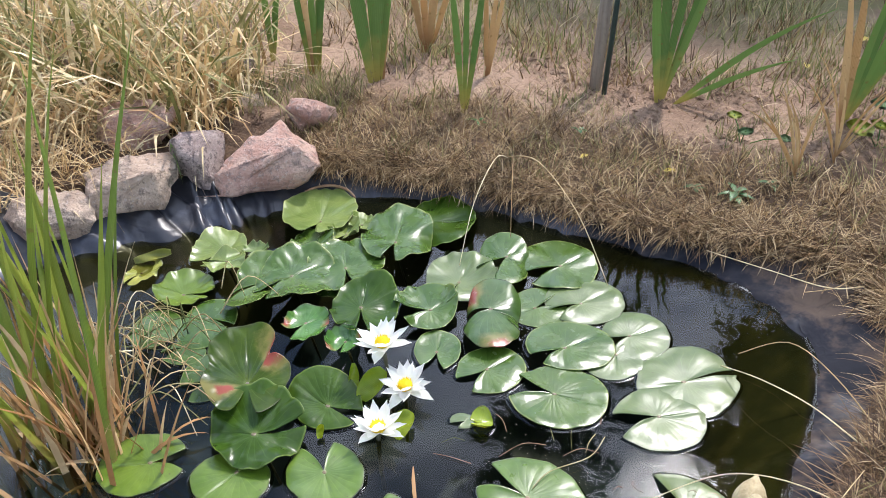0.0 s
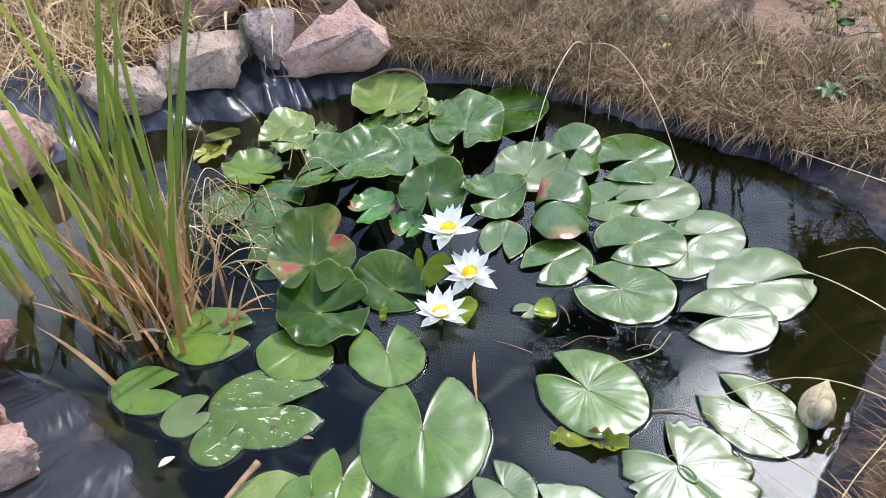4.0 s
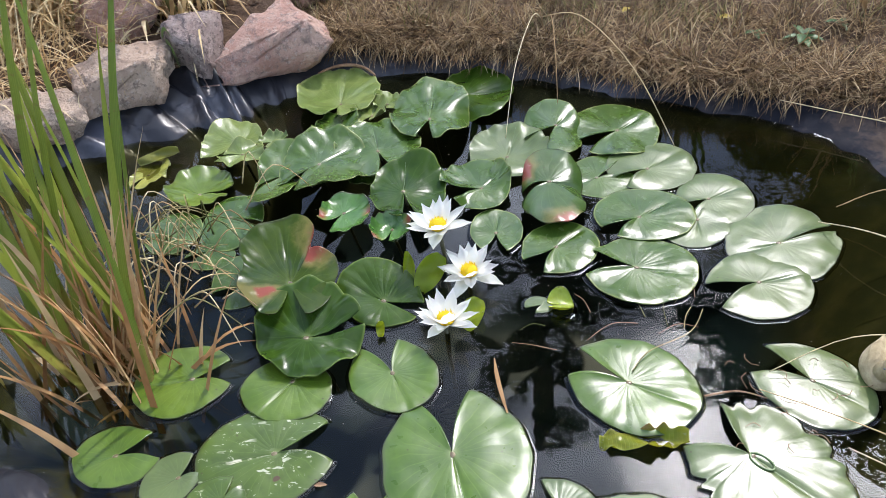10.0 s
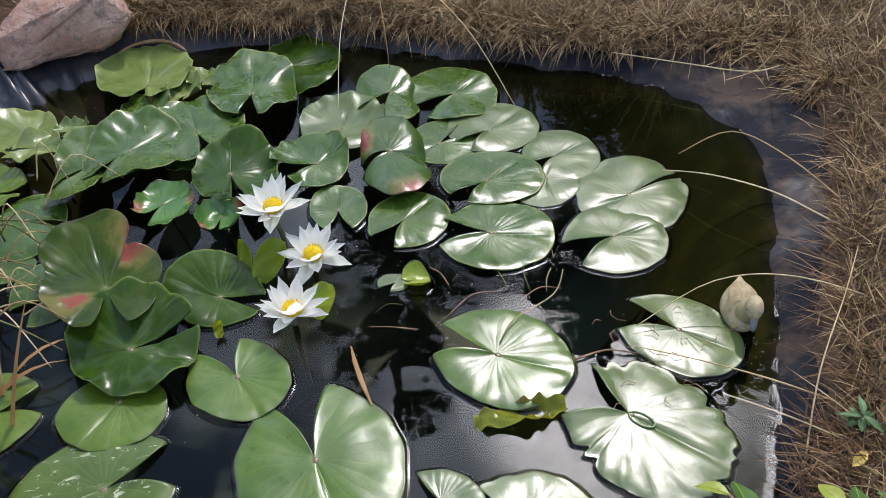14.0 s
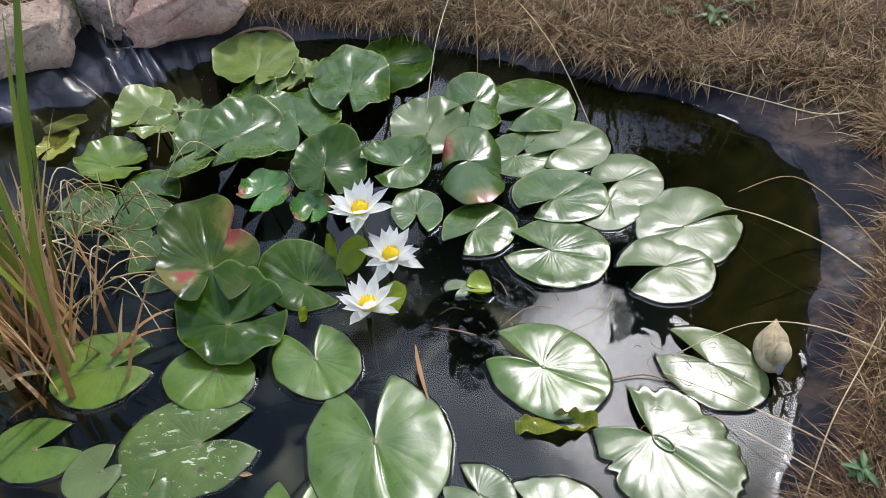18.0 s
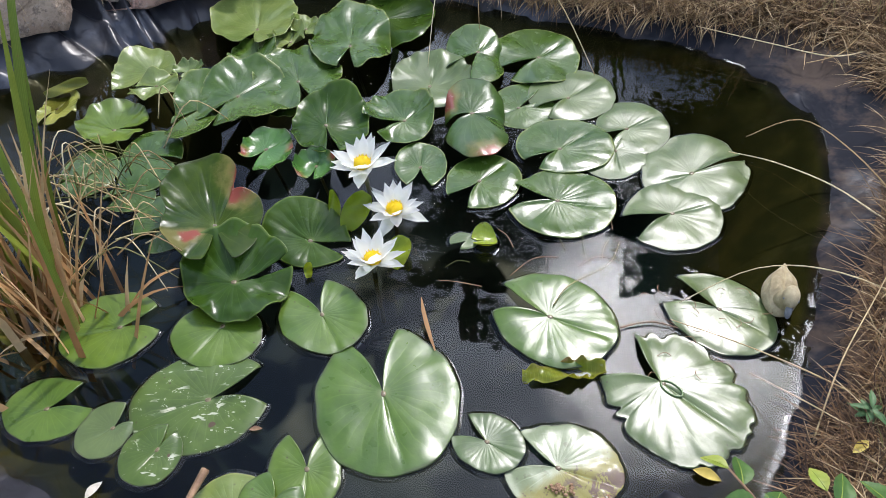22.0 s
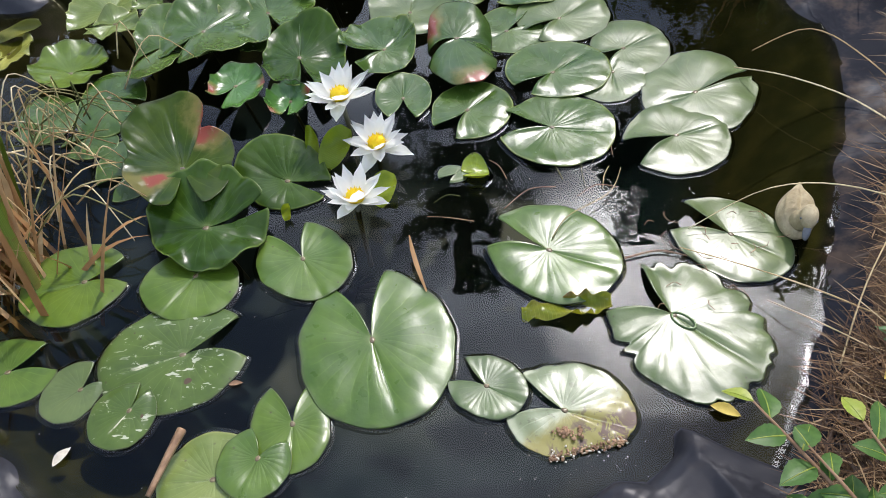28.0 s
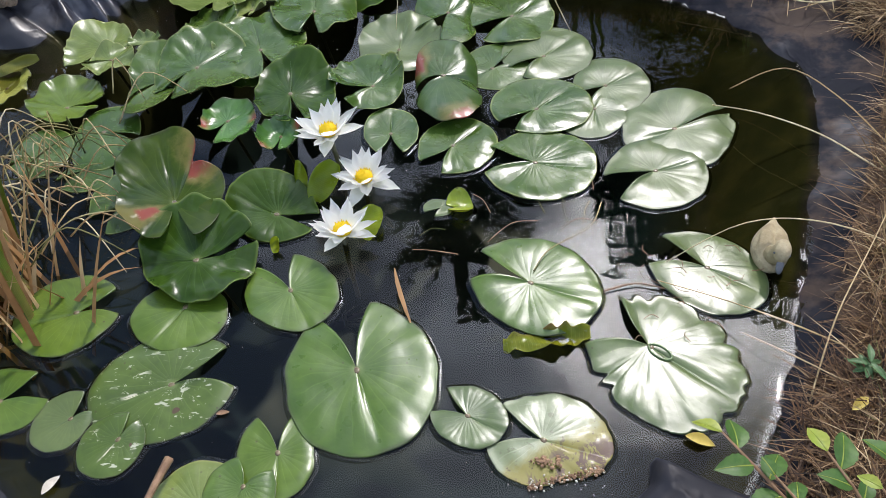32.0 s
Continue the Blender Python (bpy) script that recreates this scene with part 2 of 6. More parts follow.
    pillow = q.math('MULTIPLY', q.math('SUBTRACT', 1.0, pillow), q.math('MULTIPLY', q.step(v, 0.02, 0.35), q.math('SUBTRACT', 1.0, q.step(v, 0.7, 1.0))))
    h = q.math('ADD', q.math('MULTIPLY', pillow, -0.20), q.math('MULTIPLY', q.noise(24, 4, 0.6), 0.9))
    h = q.math('ADD', h, q.math('MULTIPLY', q.noise(110, 3), 0.12))
    q.bump(h, wrinkle, 0.003)
    q.put("Roughness", q.mix(q.noise(30, 4), (rough * 0.8,) * 3, (rough * 1.35,) * 3)) if not decay else None
    q.put("Coat Weight", 0.06)
    q.put("Coat Roughness", 0.16)
    if thin:
        tr = q.t.nodes.new("ShaderNodeBsdfTranslucent")
        q.link(q.mix(1.0, c, (2.6, 2.4, 0.9), 'MULTIPLY'), tr.inputs["Color"])
        mx = q.t.nodes.new("ShaderNodeMixShader")
        mx.inputs[0].default_value = thin
        q.link(q.b.outputs[0], mx.inputs[1]).link(tr.outputs[0], mx.inputs[2])
        q.link(mx.outputs[0], q.t.nodes["Material Output"].inputs["Surface"])
    return q.m


def plain_vein(name, a, b):
    """Waxy rib or leaf-stalk scar."""
    q = Mat(name, 0.28, 0.5)
    q.put("Base Color", q.mix(q.step(q.noise(60, 4), 0.35, 0.65), a, b))
    q.bump(q.noise(200, 3), 0.3, 0.001)
    return q.m


PAD = pad_material("pad_green", (0.059, 0.113, 0.013), (0.105, 0.172, 0.022), 0.30)
PAD_DEEP = pad_material("pad_deep_green", (0.039, 0.083, 0.010), (0.070, 0.126, 0.017), 0.27, rim=(0.26, 0.29, 0.09), wrinkle=0.34)
PAD_BRIGHT = pad_material("pad_bright_green", (0.066, 0.121, 0.009), (0.107, 0.172, 0.016), 0.31)
PAD_DARK = pad_material("pad_dark_green", (0.026, 0.062, 0.006), (0.048, 0.096, 0.010), 0.26, thin=0.16, spec=0.19, rim=(0.16, 0.22, 0.05), wrinkle=0.34)
PAD_GREY = pad_material("pad_grey_green", (0.061, 0.098, 0.022), (0.102, 0.146, 0.037), 0.34, pale=0.04, spec=0.42)
PAD_SCARRED = pad_material("pad_scarred", (0.052, 0.092, 0.011), (0.083, 0.133, 0.018), 0.34, scars=0.85)
PAD_BROWN = pad_material("pad_decaying", (0.186, 0.220, 0.104), (0.313, 0.336, 0.197), 0.34, scars=0.25, decay=0.9)
PAD_YELLOW = pad_material("pad_yellow", (0.232, 0.244, 0.041), (0.348, 0.325, 0.064), 0.35)
PAD_OLIVE = pad_material("pad_olive", (0.102, 0.155, 0.029), (0.182, 0.234, 0.059), 0.33, scars=0.12, wrinkle=0.34, rim=(0.32, 0.34, 0.12))
PAD_RED = pad_material("pad_red_folded", (0.024, 0.055, 0.005), (0.056, 0.092, 0.008), 0.24, thin=0.2, spec=0.16, red=((0.333, 0.085, 0.62, 1.2), (0.885, 0.042, 0.26, 0.66)))
PAD_RED2 = pad_material("pad_red_edges", (0.032, 0.075, 0.014), (0.056, 0.109, 0.022), 0.25, thin=0.1, spec=0.4, red=((0.88, 0.06, 0.62, 1.2), (0.22, 0.05, 0.80, 1.2)), wrinkle=0.34)
PAD_RED3 = pad_material("pad_red_tip", (0.048, 0.133, 0.025), (0.077, 0.180, 0.034), 0.26, red=((0.36, 0.05, 0.80, 1.2), (0.93, 0.05, 0.72, 1.2)), wrinkle=0.34)
VEIN = plain_vein("pad_midrib", (0.10, 0.16, 0.05), (0.16, 0.22, 0.09))
KNOB = plain_vein("pad_knob", (0.13, 0.09, 0.05), (0.22, 0.18, 0.09))

# water: clear brownish film over the dark bowl, mirror by Fresnel
wm = bpy.data.materials.new("pond_water")
wm.use_nodes = True
t_ = wm.node_tree
t_.nodes.clear()
wo = t_.nodes.new("ShaderNodeOutputMaterial")
wmix = t_.nodes.new("ShaderNodeMixShader")
wfr = t_.nodes.new("ShaderNodeFresnel")
wfr.inputs["IOR"].default_value = 1.43
wtr = t_.nodes.new("ShaderNodeBsdfTransparent")
wtr.inputs["Color"].default_value = (0.50, 0.50, 0.36, 1)
wgl = t_.nodes.new("ShaderNodeBsdfGlossy")
wgl.inputs["Roughness"].default_value = 0.012
wbp = t_.nodes.new("ShaderNodeBump")
wbp.inputs["Strength"].default_value = 0.045
wbp.inputs["Distance"].default_value = 0.01
wno = t_.nodes.new("ShaderNodeTexNoise")
wno.inputs["Scale"].default_value = 16
wno.inputs["Detail"].default_value = 2
wco = t_.nodes.new("ShaderNodeTexCoord")
t_.links.new(wco.outputs["Object"], wno.inputs["Vector"])
t_.links.new(wno.outputs["Fac"], wbp.inputs["Height"])
t_.links.new(wbp.outputs["Normal"], wgl.inputs["Normal"])
t_.links.new(wbp.outputs["Normal"], wfr.inputs["Normal"])
t_.links.new(wfr.outputs["Fac"], wmix.inputs[0])
t_.links.new(wtr.outputs[0], wmix.inputs[1])
t_.links.new(wgl.outputs[0], wmix.inputs[2])
t_.links.new(wmix.outputs[0], wo.inputs["Surface"])
WATER = wm

# liner: black rubber sheet, dusty, painted sheen above water; algae, silt, painted depth below
q = Mat("rubber_liner", 0.36, 0.36)
z_ = q.xyz()[2]
dust_sheen = q.step(q.noise(7, 5, 0.6), 0.42, 0.72)
# far slope paler: dust plus sky sheen painted into the colour
away = q.step(q.xyz()[1], 0.95, 1.45)
c = q.mix(q.math('MULTIPLY', dust_sheen, away), (0.022, 0.022, 0.026), (0.076, 0.082, 0.106))
c = q.mix(q.math('MULTIPLY', q.step(q.noise(9, 5), 0.55, 0.72), 0.5), c, (0.10, 0.08, 0.06))
silt_depth_tint = q.mix(q.step(q.noise(11, 5, 0.6), 0.35, 0.7), (0.030, 0.032, 0.010), (0.068, 0.064, 0.020))
# deep sheet blue-black: water's absorption and mirrored sky painted into the colour
silt_depth_tint = q.mix(q.step(z_, -0.14, -0.34), silt_depth_tint, (0.014, 0.029, 0.040))
soil = q.math('MULTIPLY', q.step(q.xyz()[0], 0.45, 0.8), q.step(q.noise(7, 5, 0.65), 0.46, 0.62))
# sheet colour darker towards +x
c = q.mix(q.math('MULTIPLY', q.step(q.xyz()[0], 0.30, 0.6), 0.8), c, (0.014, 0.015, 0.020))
c = q.mix(q.math('MULTIPLY', soil, 0.75), c, (0.085, 0.060, 0.042))
c = q.mix(q.step(z_, 0.0, -0.012), c, silt_depth_tint)
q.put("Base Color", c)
dirt = q.math('MULTIPLY', q.step(q.xyz()[0], 0.30, 0.62), q.step(q.noise(5, 4), 0.30, 0.45))
q.put("Roughness", q.mix(dirt, q.mix(q.noise(18, 4), (0.24,) * 3, (0.44,) * 3), (0.80, 0.80, 0.80)))
film_ = q.math('ADD', 0.24, q.math('MULTIPLY', away, 0.26))
q.put("Specular IOR Level", q.math('MULTIPLY', film_, q.math('SUBTRACT', 1.0, q.math('MULTIPLY', dirt, 0.80))))
wrinkle = q.math('SUBTRACT', 1.0, q.step(q.math('ABSOLUTE', q.math('SUBTRACT', q.noise(6, 3, 0.5, dist=0.9), 0.5)), 0.0, 0.06))
h = q.math('ADD', q.math('MULTIPLY', q.noise(9, 3, 0.5, dist=0.4), 1.0), q.math('MULTIPLY', wrinkle, 0.22))
q.bump(q.math('MULTIPLY', q.step(z_, -0.04, -0.005), q.math('ADD', h, q.math('MULTIPLY', q.noise(150, 3), 0.04))), 0.4, 0.012)
LINER = q.m

# bare earth
q = Mat("earth", 0.95, 0.15)
c = q.mix(q.step(q.noise(2.2, 5), 0.35, 0.65), (0.23, 0.145, 0.095), (0.36, 0.245, 0.165))
c = q.mix(q.math('MULTIPLY', q.step(q.noise(26, 6, 0.7), 0.5, 0.75), 0.6), c, (0.10, 0.062, 0.040))
c = q.mix(q.math('MULTIPLY', q.step(q.noise(70, 4, 0.7), 0.52, 0.60), 0.55), c, (0.12, 0.075, 0.05))
c = q.mix(q.math('MULTIPLY', q.step(q.noise(90, 3), 0.6, 0.72), 0.5), c, (0.45, 0.36, 0.26))
bed = q.math('ADD', q.xyz()[1], q.math('MULTIPLY', q.math('SUBTRACT', q.noise(6, 4), 0.5), 0.25))
bed = q.math('SUBTRACT', 1.0, q.step(bed, 2.30, 2.48))
c = q.mix(q.math('MULTIPLY', bed, 0.85), c, q.mix(q.step(q.noise(40, 5, 0.7), 0.35, 0.7), (0.050, 0.032, 0.021), (0.125, 0.080, 0.050)))
far = q.step(q.xyz()[1], 2.9, 4.0)
c = q.mix(q.math('MULTIPLY', far, q.step(q.noise(5, 4), 0.3, 0.6)), c, (0.15, 0.135, 0.06))
q.put("Base Color", c)
q.bump(q.math('ADD', q.noise(30, 6, 0.7), q.math('MULTIPLY', q.noise(160, 3), 0.4)), 0.8, 0.02)
EARTH = q.m


def blade_material(name, stops, rough=0.6, thin=0.25):
    """Grass or straw: every blade its own tint, with lengthwise streaks."""
    q = Mat(name, rough, 0.3)
    r = q.math('FRACT', q.math('ADD', q.geo.outputs["Random Per Island"], q.info.outputs["Random"]))
    c = q.ramp(r, stops)
    c = q.mix(q.math('MULTIPLY', q.step(q.noise(25, 3), 0.4, 0.7), 0.35), c, tuple(x * 0.55 for x in stops[0][1]))
    q.put("Base Color", c)
    if thin:
        tr = q.t.nodes.new("ShaderNodeBsdfTranslucent")
        q.link(c, tr.inputs["Color"])
        mx = q.t.nodes.new("ShaderNodeMixShader")
        mx.inputs[0].default_value = thin
        q.link(q.b.outputs[0], mx.inputs[1]).link(tr.outputs[0], mx.inputs[2])
        q.link(mx.outputs[0], q.t.nodes["Material Output"].inputs["Surface"])
    return q.m


DRY = blade_material("dry_grass", ((0.0, (0.055, 0.034, 0.017)), (0.34, (0.165, 0.093, 0.038)), (0.70, (0.36, 0.235, 0.105)), (1.0, (0.70, 0.54, 0.31))))
GREENISH = blade_material("half_green_grass", ((0.0, (0.10, 0.115, 0.03)), (0.5, (0.25, 0.235, 0.08)), (1.0, (0.46, 0.38, 0.18))))
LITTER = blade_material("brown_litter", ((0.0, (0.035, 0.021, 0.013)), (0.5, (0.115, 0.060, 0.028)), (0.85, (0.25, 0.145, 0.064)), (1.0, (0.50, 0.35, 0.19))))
STRAW = blade_material("straw", ((0.0, (0.40, 0.24, 0.10)), (0.5, (0.68, 0.50, 0.25)), (1.0, (0.82, 0.71, 0.45))), 0.5)
DEAD = blade_material("dead_blade", ((0.0, (0.42, 0.22, 0.085)), (0.5, (0.62, 0.39, 0.18)), (1.0, (0.80, 0.62, 0.34))), 0.55, 0.35)


def reed_material(name, deep, light, tip):
    """Iris or reed blade: green with pale lengthwise ribs, yellowing towards one end."""
    q = Mat(name, 0.42, 0.4)
    u, v = q.uv()
    c = q.mix(q.info.outputs["Random"], deep, light)
    rib = q.step(q.math('ABSOLUTE', q.math('SUBTRACT', q.math('FRACT', q.math('MULTIPLY', u, 6.0)), 0.5)), 0.30, 0.5)
    c = q.mix(q.math('MULTIPLY', rib, 0.18), c, tuple(min(1, x * 1.5) for x in light))
    age = q.math('ADD', v, q.math('MULTIPLY', q.math('SUBTRACT', q.noise(10, 4), 0.5), 0.5))
    c = q.mix(q.math('SUBTRACT', 1.0, q.step(age, 0.0, 0.26)), c, tip)
    sp = q.math('MULTIPLY', q.step(q.noise(60, 3), 0.62, 0.7), 0.6)
    c = q.mix(sp, c, (0.25, 0.17, 0.05))
    q.put("Base Color", c)
    tr = q.t.nodes.new("ShaderNodeBsdfTranslucent")
    q.link(c, tr.inputs["Color"])
    mx = q.t.nodes.new("ShaderNodeMixShader")
    mx.inputs[0].default_value = 0.45
    q.link(q.b.outputs[0], mx.inputs[1]).link(tr.outputs[0], mx.inputs[2])
    q.link(mx.outputs[0], q.t.nodes["Material Output"].inputs["Surface"])
    q.bump(rib, 0.15, 0.002)
    return q.m


REED = reed_material("reed_blade", (0.17, 0.25, 0.032), (0.38, 0.42, 0.065), (0.45, 0.32, 0.10))
IRIS = reed_material("iris_blade", (0.10, 0.19, 0.045), (0.20, 0.31, 0.075), (0.46, 0.38, 0.09))
IRIS_TAN = reed_material("iris_blade_dying", (0.46, 0.29, 0.12), (0.62, 0.46, 0.24), (0.38, 0.21, 0.09))


def plain(name, a, b, scale, rough=0.6, spec=0.4, bump=0.3, dist=0.004, thin=0.0, stretch=None, blotch=0.35):
    q = Mat(name, rough, spec)
    c = q.mix(q.step(q.noise(scale, 5, 0.6, stretch=stretch), 0.3, 0.7), a, b)
    c = q.mix(q.math('MULTIPLY', q.step(q.noise(scale * 5, 3), 0.5, 0.8), blotch), c, tuple(x * 0.55 for x in a))
    q.put("Base Color", c)
    q.bump(q.noise(scale * 3, 4, 0.65, stretch=stretch), bump, dist)
    if thin:
        tr = q.t.nodes.new("ShaderNodeBsdfTranslucent")
        q.link(c, tr.inputs["Color"])
        mx = q.t.nodes.new("ShaderNodeMixShader")
        mx.inputs[0].default_value = thin
        q.link(q.b.outputs[0], mx.inputs[1]).link(tr.outputs[0], mx.inputs[2])
        q.link(mx.outputs[0], q.t.nodes["Material Output"].inputs["Surface"])
    return q.m


def stone_material(name, a, b, grain):
    q = Mat(name, 0.9, 0.2)
    c = q.mix(q.step(q.noise(14, 5, 0.65), 0.38, 0.62), a, b)
    c = q.mix(q.math('MULTIPLY', q.step(q.noise(50, 5, 0.75), 0.50, 0.62), 0.8), c, grain)
    c = q.mix(q.math('MULTIPLY', q.step(q.noise(95, 4, 0.7), 0.56, 0.62), 0.4), c, (0.64, 0.54, 0.46))
    c = q.mix(q.math('MULTIPLY', q.step(q.noise(16, 4), 0.60, 0.7), 0.6), c, (0.12, 0.10, 0.085))
    q.put("Base Color", c)
    q.bump(q.math('ADD', q.noise(24, 6, 0.7), q.math('MULTIPLY', q.noise(130, 4, 0.7), 0.6)), 1.0, 0.02)
    return q.m


STONE_PINK = stone_material("pink_granite", (0.50, 0.29, 0.22), (0.62, 0.42, 0.33), (0.30, 0.21, 0.18))
STONE_GREY = stone_material("grey_granite", (0.34, 0.26, 0.23), (0.48, 0.38, 0.34), (0.15, 0.12, 0.11))
STONE_BUFF = stone_material("buff_granite", (0.47, 0.34, 0.25), (0.60, 0.46, 0.35), (0.24, 0.18, 0.14))
STONE_RED = stone_material("red_stone", (0.34, 0.16, 0.11), (0.44, 0.25, 0.18), (0.2, 0.11, 0.09))
PETAL = plain("white_petal", (0.96, 0.955, 0.90), (0.98, 0.975, 0.94), 60, 0.6, 0.15, 0.03, 0.001, 0.62, blotch=0.02)
SEPAL = plain("pale_green_sepal", (0.80, 0.82, 0.66), (0.93, 0.93, 0.85), 40, 0.5, 0.3, 0.08, 0.002, 0.45, blotch=0.1)
STAMEN = plain("yellow_stamen", (0.96, 0.74, 0.012), (0.98, 0.82, 0.04), 160, 0.6, 0.3, 0.1, 0.001, 0.5, blotch=0.0)
STALK = plain("water_stalk", (0.045, 0.05, 0.02), (0.09, 0.08, 0.035), 30, 0.4)
LEAF = plain("sapling_leaf", (0.050, 0.125, 0.022), (0.105, 0.205, 0.040), 26, 0.45, 0.4, 0.2, 0.002, 0.30)
LEAF_YELLOW = plain("sapling_leaf_yellow", (0.27, 0.36, 0.04), (0.42, 0.44, 0.07), 26, 0.4, 0.5, 0.2, 0.002, 0.30)
LEAF_BLUE = plain("round_leaf", (0.07, 0.15, 0.05), (0.12, 0.22, 0.08), 26, 0.45, 0.4, 0.2, 0.002, 0.25)
BARK = plain("brown_stem", (0.22, 0.12, 0.06), (0.34, 0.20, 0.11), 40, 0.7)
TREE_LEAF = plain("tree_leaf", (0.035, 0.07, 0.018), (0.06, 0.11, 0.03), 8, 0.5, 0.4, 0.1, 0.002, 0.2)
TREE_BARK = plain("tree_bark", (0.07, 0.055, 0.04), (0.13, 0.10, 0.075), 6, 0.9, 0.2, 0.8, 0.03)
STAKE_WOOD = plain("weathered_wood", (0.20, 0.165, 0.13), (0.33, 0.28, 0.23), 12, 0.85, 0.2, 0.5, 0.006, stretch=(3, 3, 0.2))
STAKE_GREEN = plain("coated_rod", (0.012, 0.028, 0.024), (0.025, 0.045, 0.038), 20, 0.4)
DUCK = plain("weathered_resin", (0.30, 0.235, 0.125), (0.46, 0.38, 0.225), 46, 0.6, 0.35, 0.5, 0.006)
DUCK_BILL = plain("grey_bill", (0.10, 0.105, 0.11), (0.17, 0.17, 0.17), 30, 0.5)
TWIG = plain("wet_twig", (0.17, 0.09, 0.045), (0.36, 0.22, 0.12), 40, 0.6, 0.4, 0.5)
CURL_LEAF = pad_material("curled_leaf", (0.25, 0.34, 0.025), (0.40, 0.46, 0.05), 0.26, thin=0.3)
RUFFLED = pad_material("ruffled_leaf", (0.20, 0.28, 0.025), (0.42, 0.42, 0.06), 0.24, thin=0.2, scars=0.3, red=((0.5, 0.3, 0.86, 1.2),))
YELLOW_LEAF = plain("fallen_leaf", (0.50, 0.37, 0.07), (0.64, 0.50, 0.13), 30, 0.6, 0.3, 0.2, 0.002, 0.2)
PALE_BIT = plain("pale_debris", (0.45, 0.40, 0.30), (0.62, 0.57, 0.47), 50, 0.7)


# ---- building helpers ----
def mesh_object(name, bm, material, parent=None, smooth=True):
    me = bpy.data.meshes.new(name)
    bm.to_mesh(me)
    bm.free()
    me.materials.append(material)
    if smooth:
        for p in me.polygons:
            p.use_smooth = True
    ob = new(name, me)
    if parent is not None:
        ob.parent = parent
    return ob


def raw_object(name, verts, faces, material, parent=None, smooth=True):
    me = bpy.data.meshes.new(name)
    me.from_pydata(verts, [], faces)
    me.materials.append(material)
    if smooth:
        me.polygons.foreach_set("use_smooth", [True] * len(me.polygons))
    me.update()
    ob = new(name, me)
    if parent is not None:
        ob.parent = parent
    return ob


def part(name, bm, material, parent, label=""):
    ob = mesh_object(name, bm, material, parent)
    return tagged(ob, label) if label else ob


def empty(name, place, rz=0.0):
    ob = new(name)
    ob.empty_display_size = 0.05
    ob.matrix_basis = pose(*place, 0, 0, rz)
    return ob


def fbm(x, y, z=0.0, scale=1.0, octaves=3):
    v, a = 0.0, 1.0
    for _ in range(octaves):
        v += a * noise.noise((x * scale, y * scale, z * scale))
        scale *= 2.1
        a *= 0.5
    return v


# ---- the pond's shore ----
CENTRE = np.array((-0.05, 1.42))
SHORE = ((0.895, 1.58), (0.872, 1.74), (0.755, 1.88), (0.52, 1.97), (0.30, 2.06), (0.05, 2.145), (-0.20, 2.14),
         (-0.42, 2.05), (-0.52, 1.92), (-0.75, 1.80), (-0.95, 1.68), (-1.05, 1.45), (-1.00, 1.20), (-0.82, 1.03),
         (-0.62, 0.98), (-0.47, 0.92), (-0.38, 0.83), (-0.15, 0.68), (0.15, 0.62), (0.40, 0.66), (0.53, 0.80),
         (0.62, 0.96), (0.72, 1.18), (0.83, 1.42))
_s = np.array(SHORE) - CENTRE
_a = np.degrees(np.arctan2(_s[:, 1], _s[:, 0])) % 360
_o = np.argsort(_a)
_ang, _rad = _a[_o], np.hypot(*_s.T)[_o]


def shore(deg):
    """Distance from the pond's centre to the water's edge, towards the given heading."""
    d = np.asarray(deg, float)
    off = np.linspace(-7, 7, 9)
    return np.mean([np.interp((d + k) % 360, _ang, _rad, period=360) for k in off], axis=0)


def by_angle(deg, table):
    a, v = zip(*table)
    return np.interp(np.asarray(deg) % 360, a, v, period=360)


LIP = ((0, 0.10), (12, 0.17), (22, 0.24), (32, 0.13), (45, 0.06), (90, 0.05), (108, 0.09), (122, 0.17), (150, 0.20),
       (180, 0.25), (215, 0.34), (270, 0.40), (300, 0.25), (312, 0.08), (335, 0.055), (350, 0.07))
RIM = ((0, 0.030), (22, 0.040), (45, 0.045), (90, 0.050), (120, 0.075), (150, 0.085), (180, 0.085), (215, 0.06), (270, 0.05), (320, 0.035), (340, 0.03))


def liner_height(deg, d):
    """Height of the rubber sheet d metres outside the water's edge."""
    lip, rim = float(by_angle(deg, LIP)), float(by_angle(deg, RIM))
    if d < 0:
        k = min(1.0, -d / 0.42)
        return -0.40 * (k * k * (3 - 2 * k)) - 0.02 * min(1.0, -d / 0.05)
    k = d / lip
    return rim * min(1.0, k) ** 0.9


def ground_height(x, y):
    d0 = np.array((x, y)) - CENTRE
    deg, r = math.degrees(math.atan2(d0[1], d0[0])), math.hypot(*d0)
    d = r - float(shore(deg)) - float(by_angle(deg, LIP))
    rim = float(by_angle(deg, RIM))
    k = max(0.0, min(1.0, d / 0.5))
    z = rim + 0.022 * min(1.0, max(0.0, (d + 0.02) / 0.04)) + (0.10 - rim) * k * k * (3 - 2 * k) * 0.8
    mound = 0.016 * max(0.0, fbm(x, y, 5.3, 9.0, 2)) * min(1.0, max(0.0, (d + 0.01) / 0.05)) * (1.0 if y < 2.45 else 0.3)
    return z + mound + 0.010 * fbm(x, y, 3.1, 4.0) * min(1.0, max(0.0, d / 0.1)) + 0.02 * fbm(x, y, 7.7, 0.8) * k


def at(deg, d):
    r = float(shore(deg)) + d
    return CENTRE[0] + r * math.cos(radians(deg)), CENTRE[1] + r * math.sin(radians(deg))


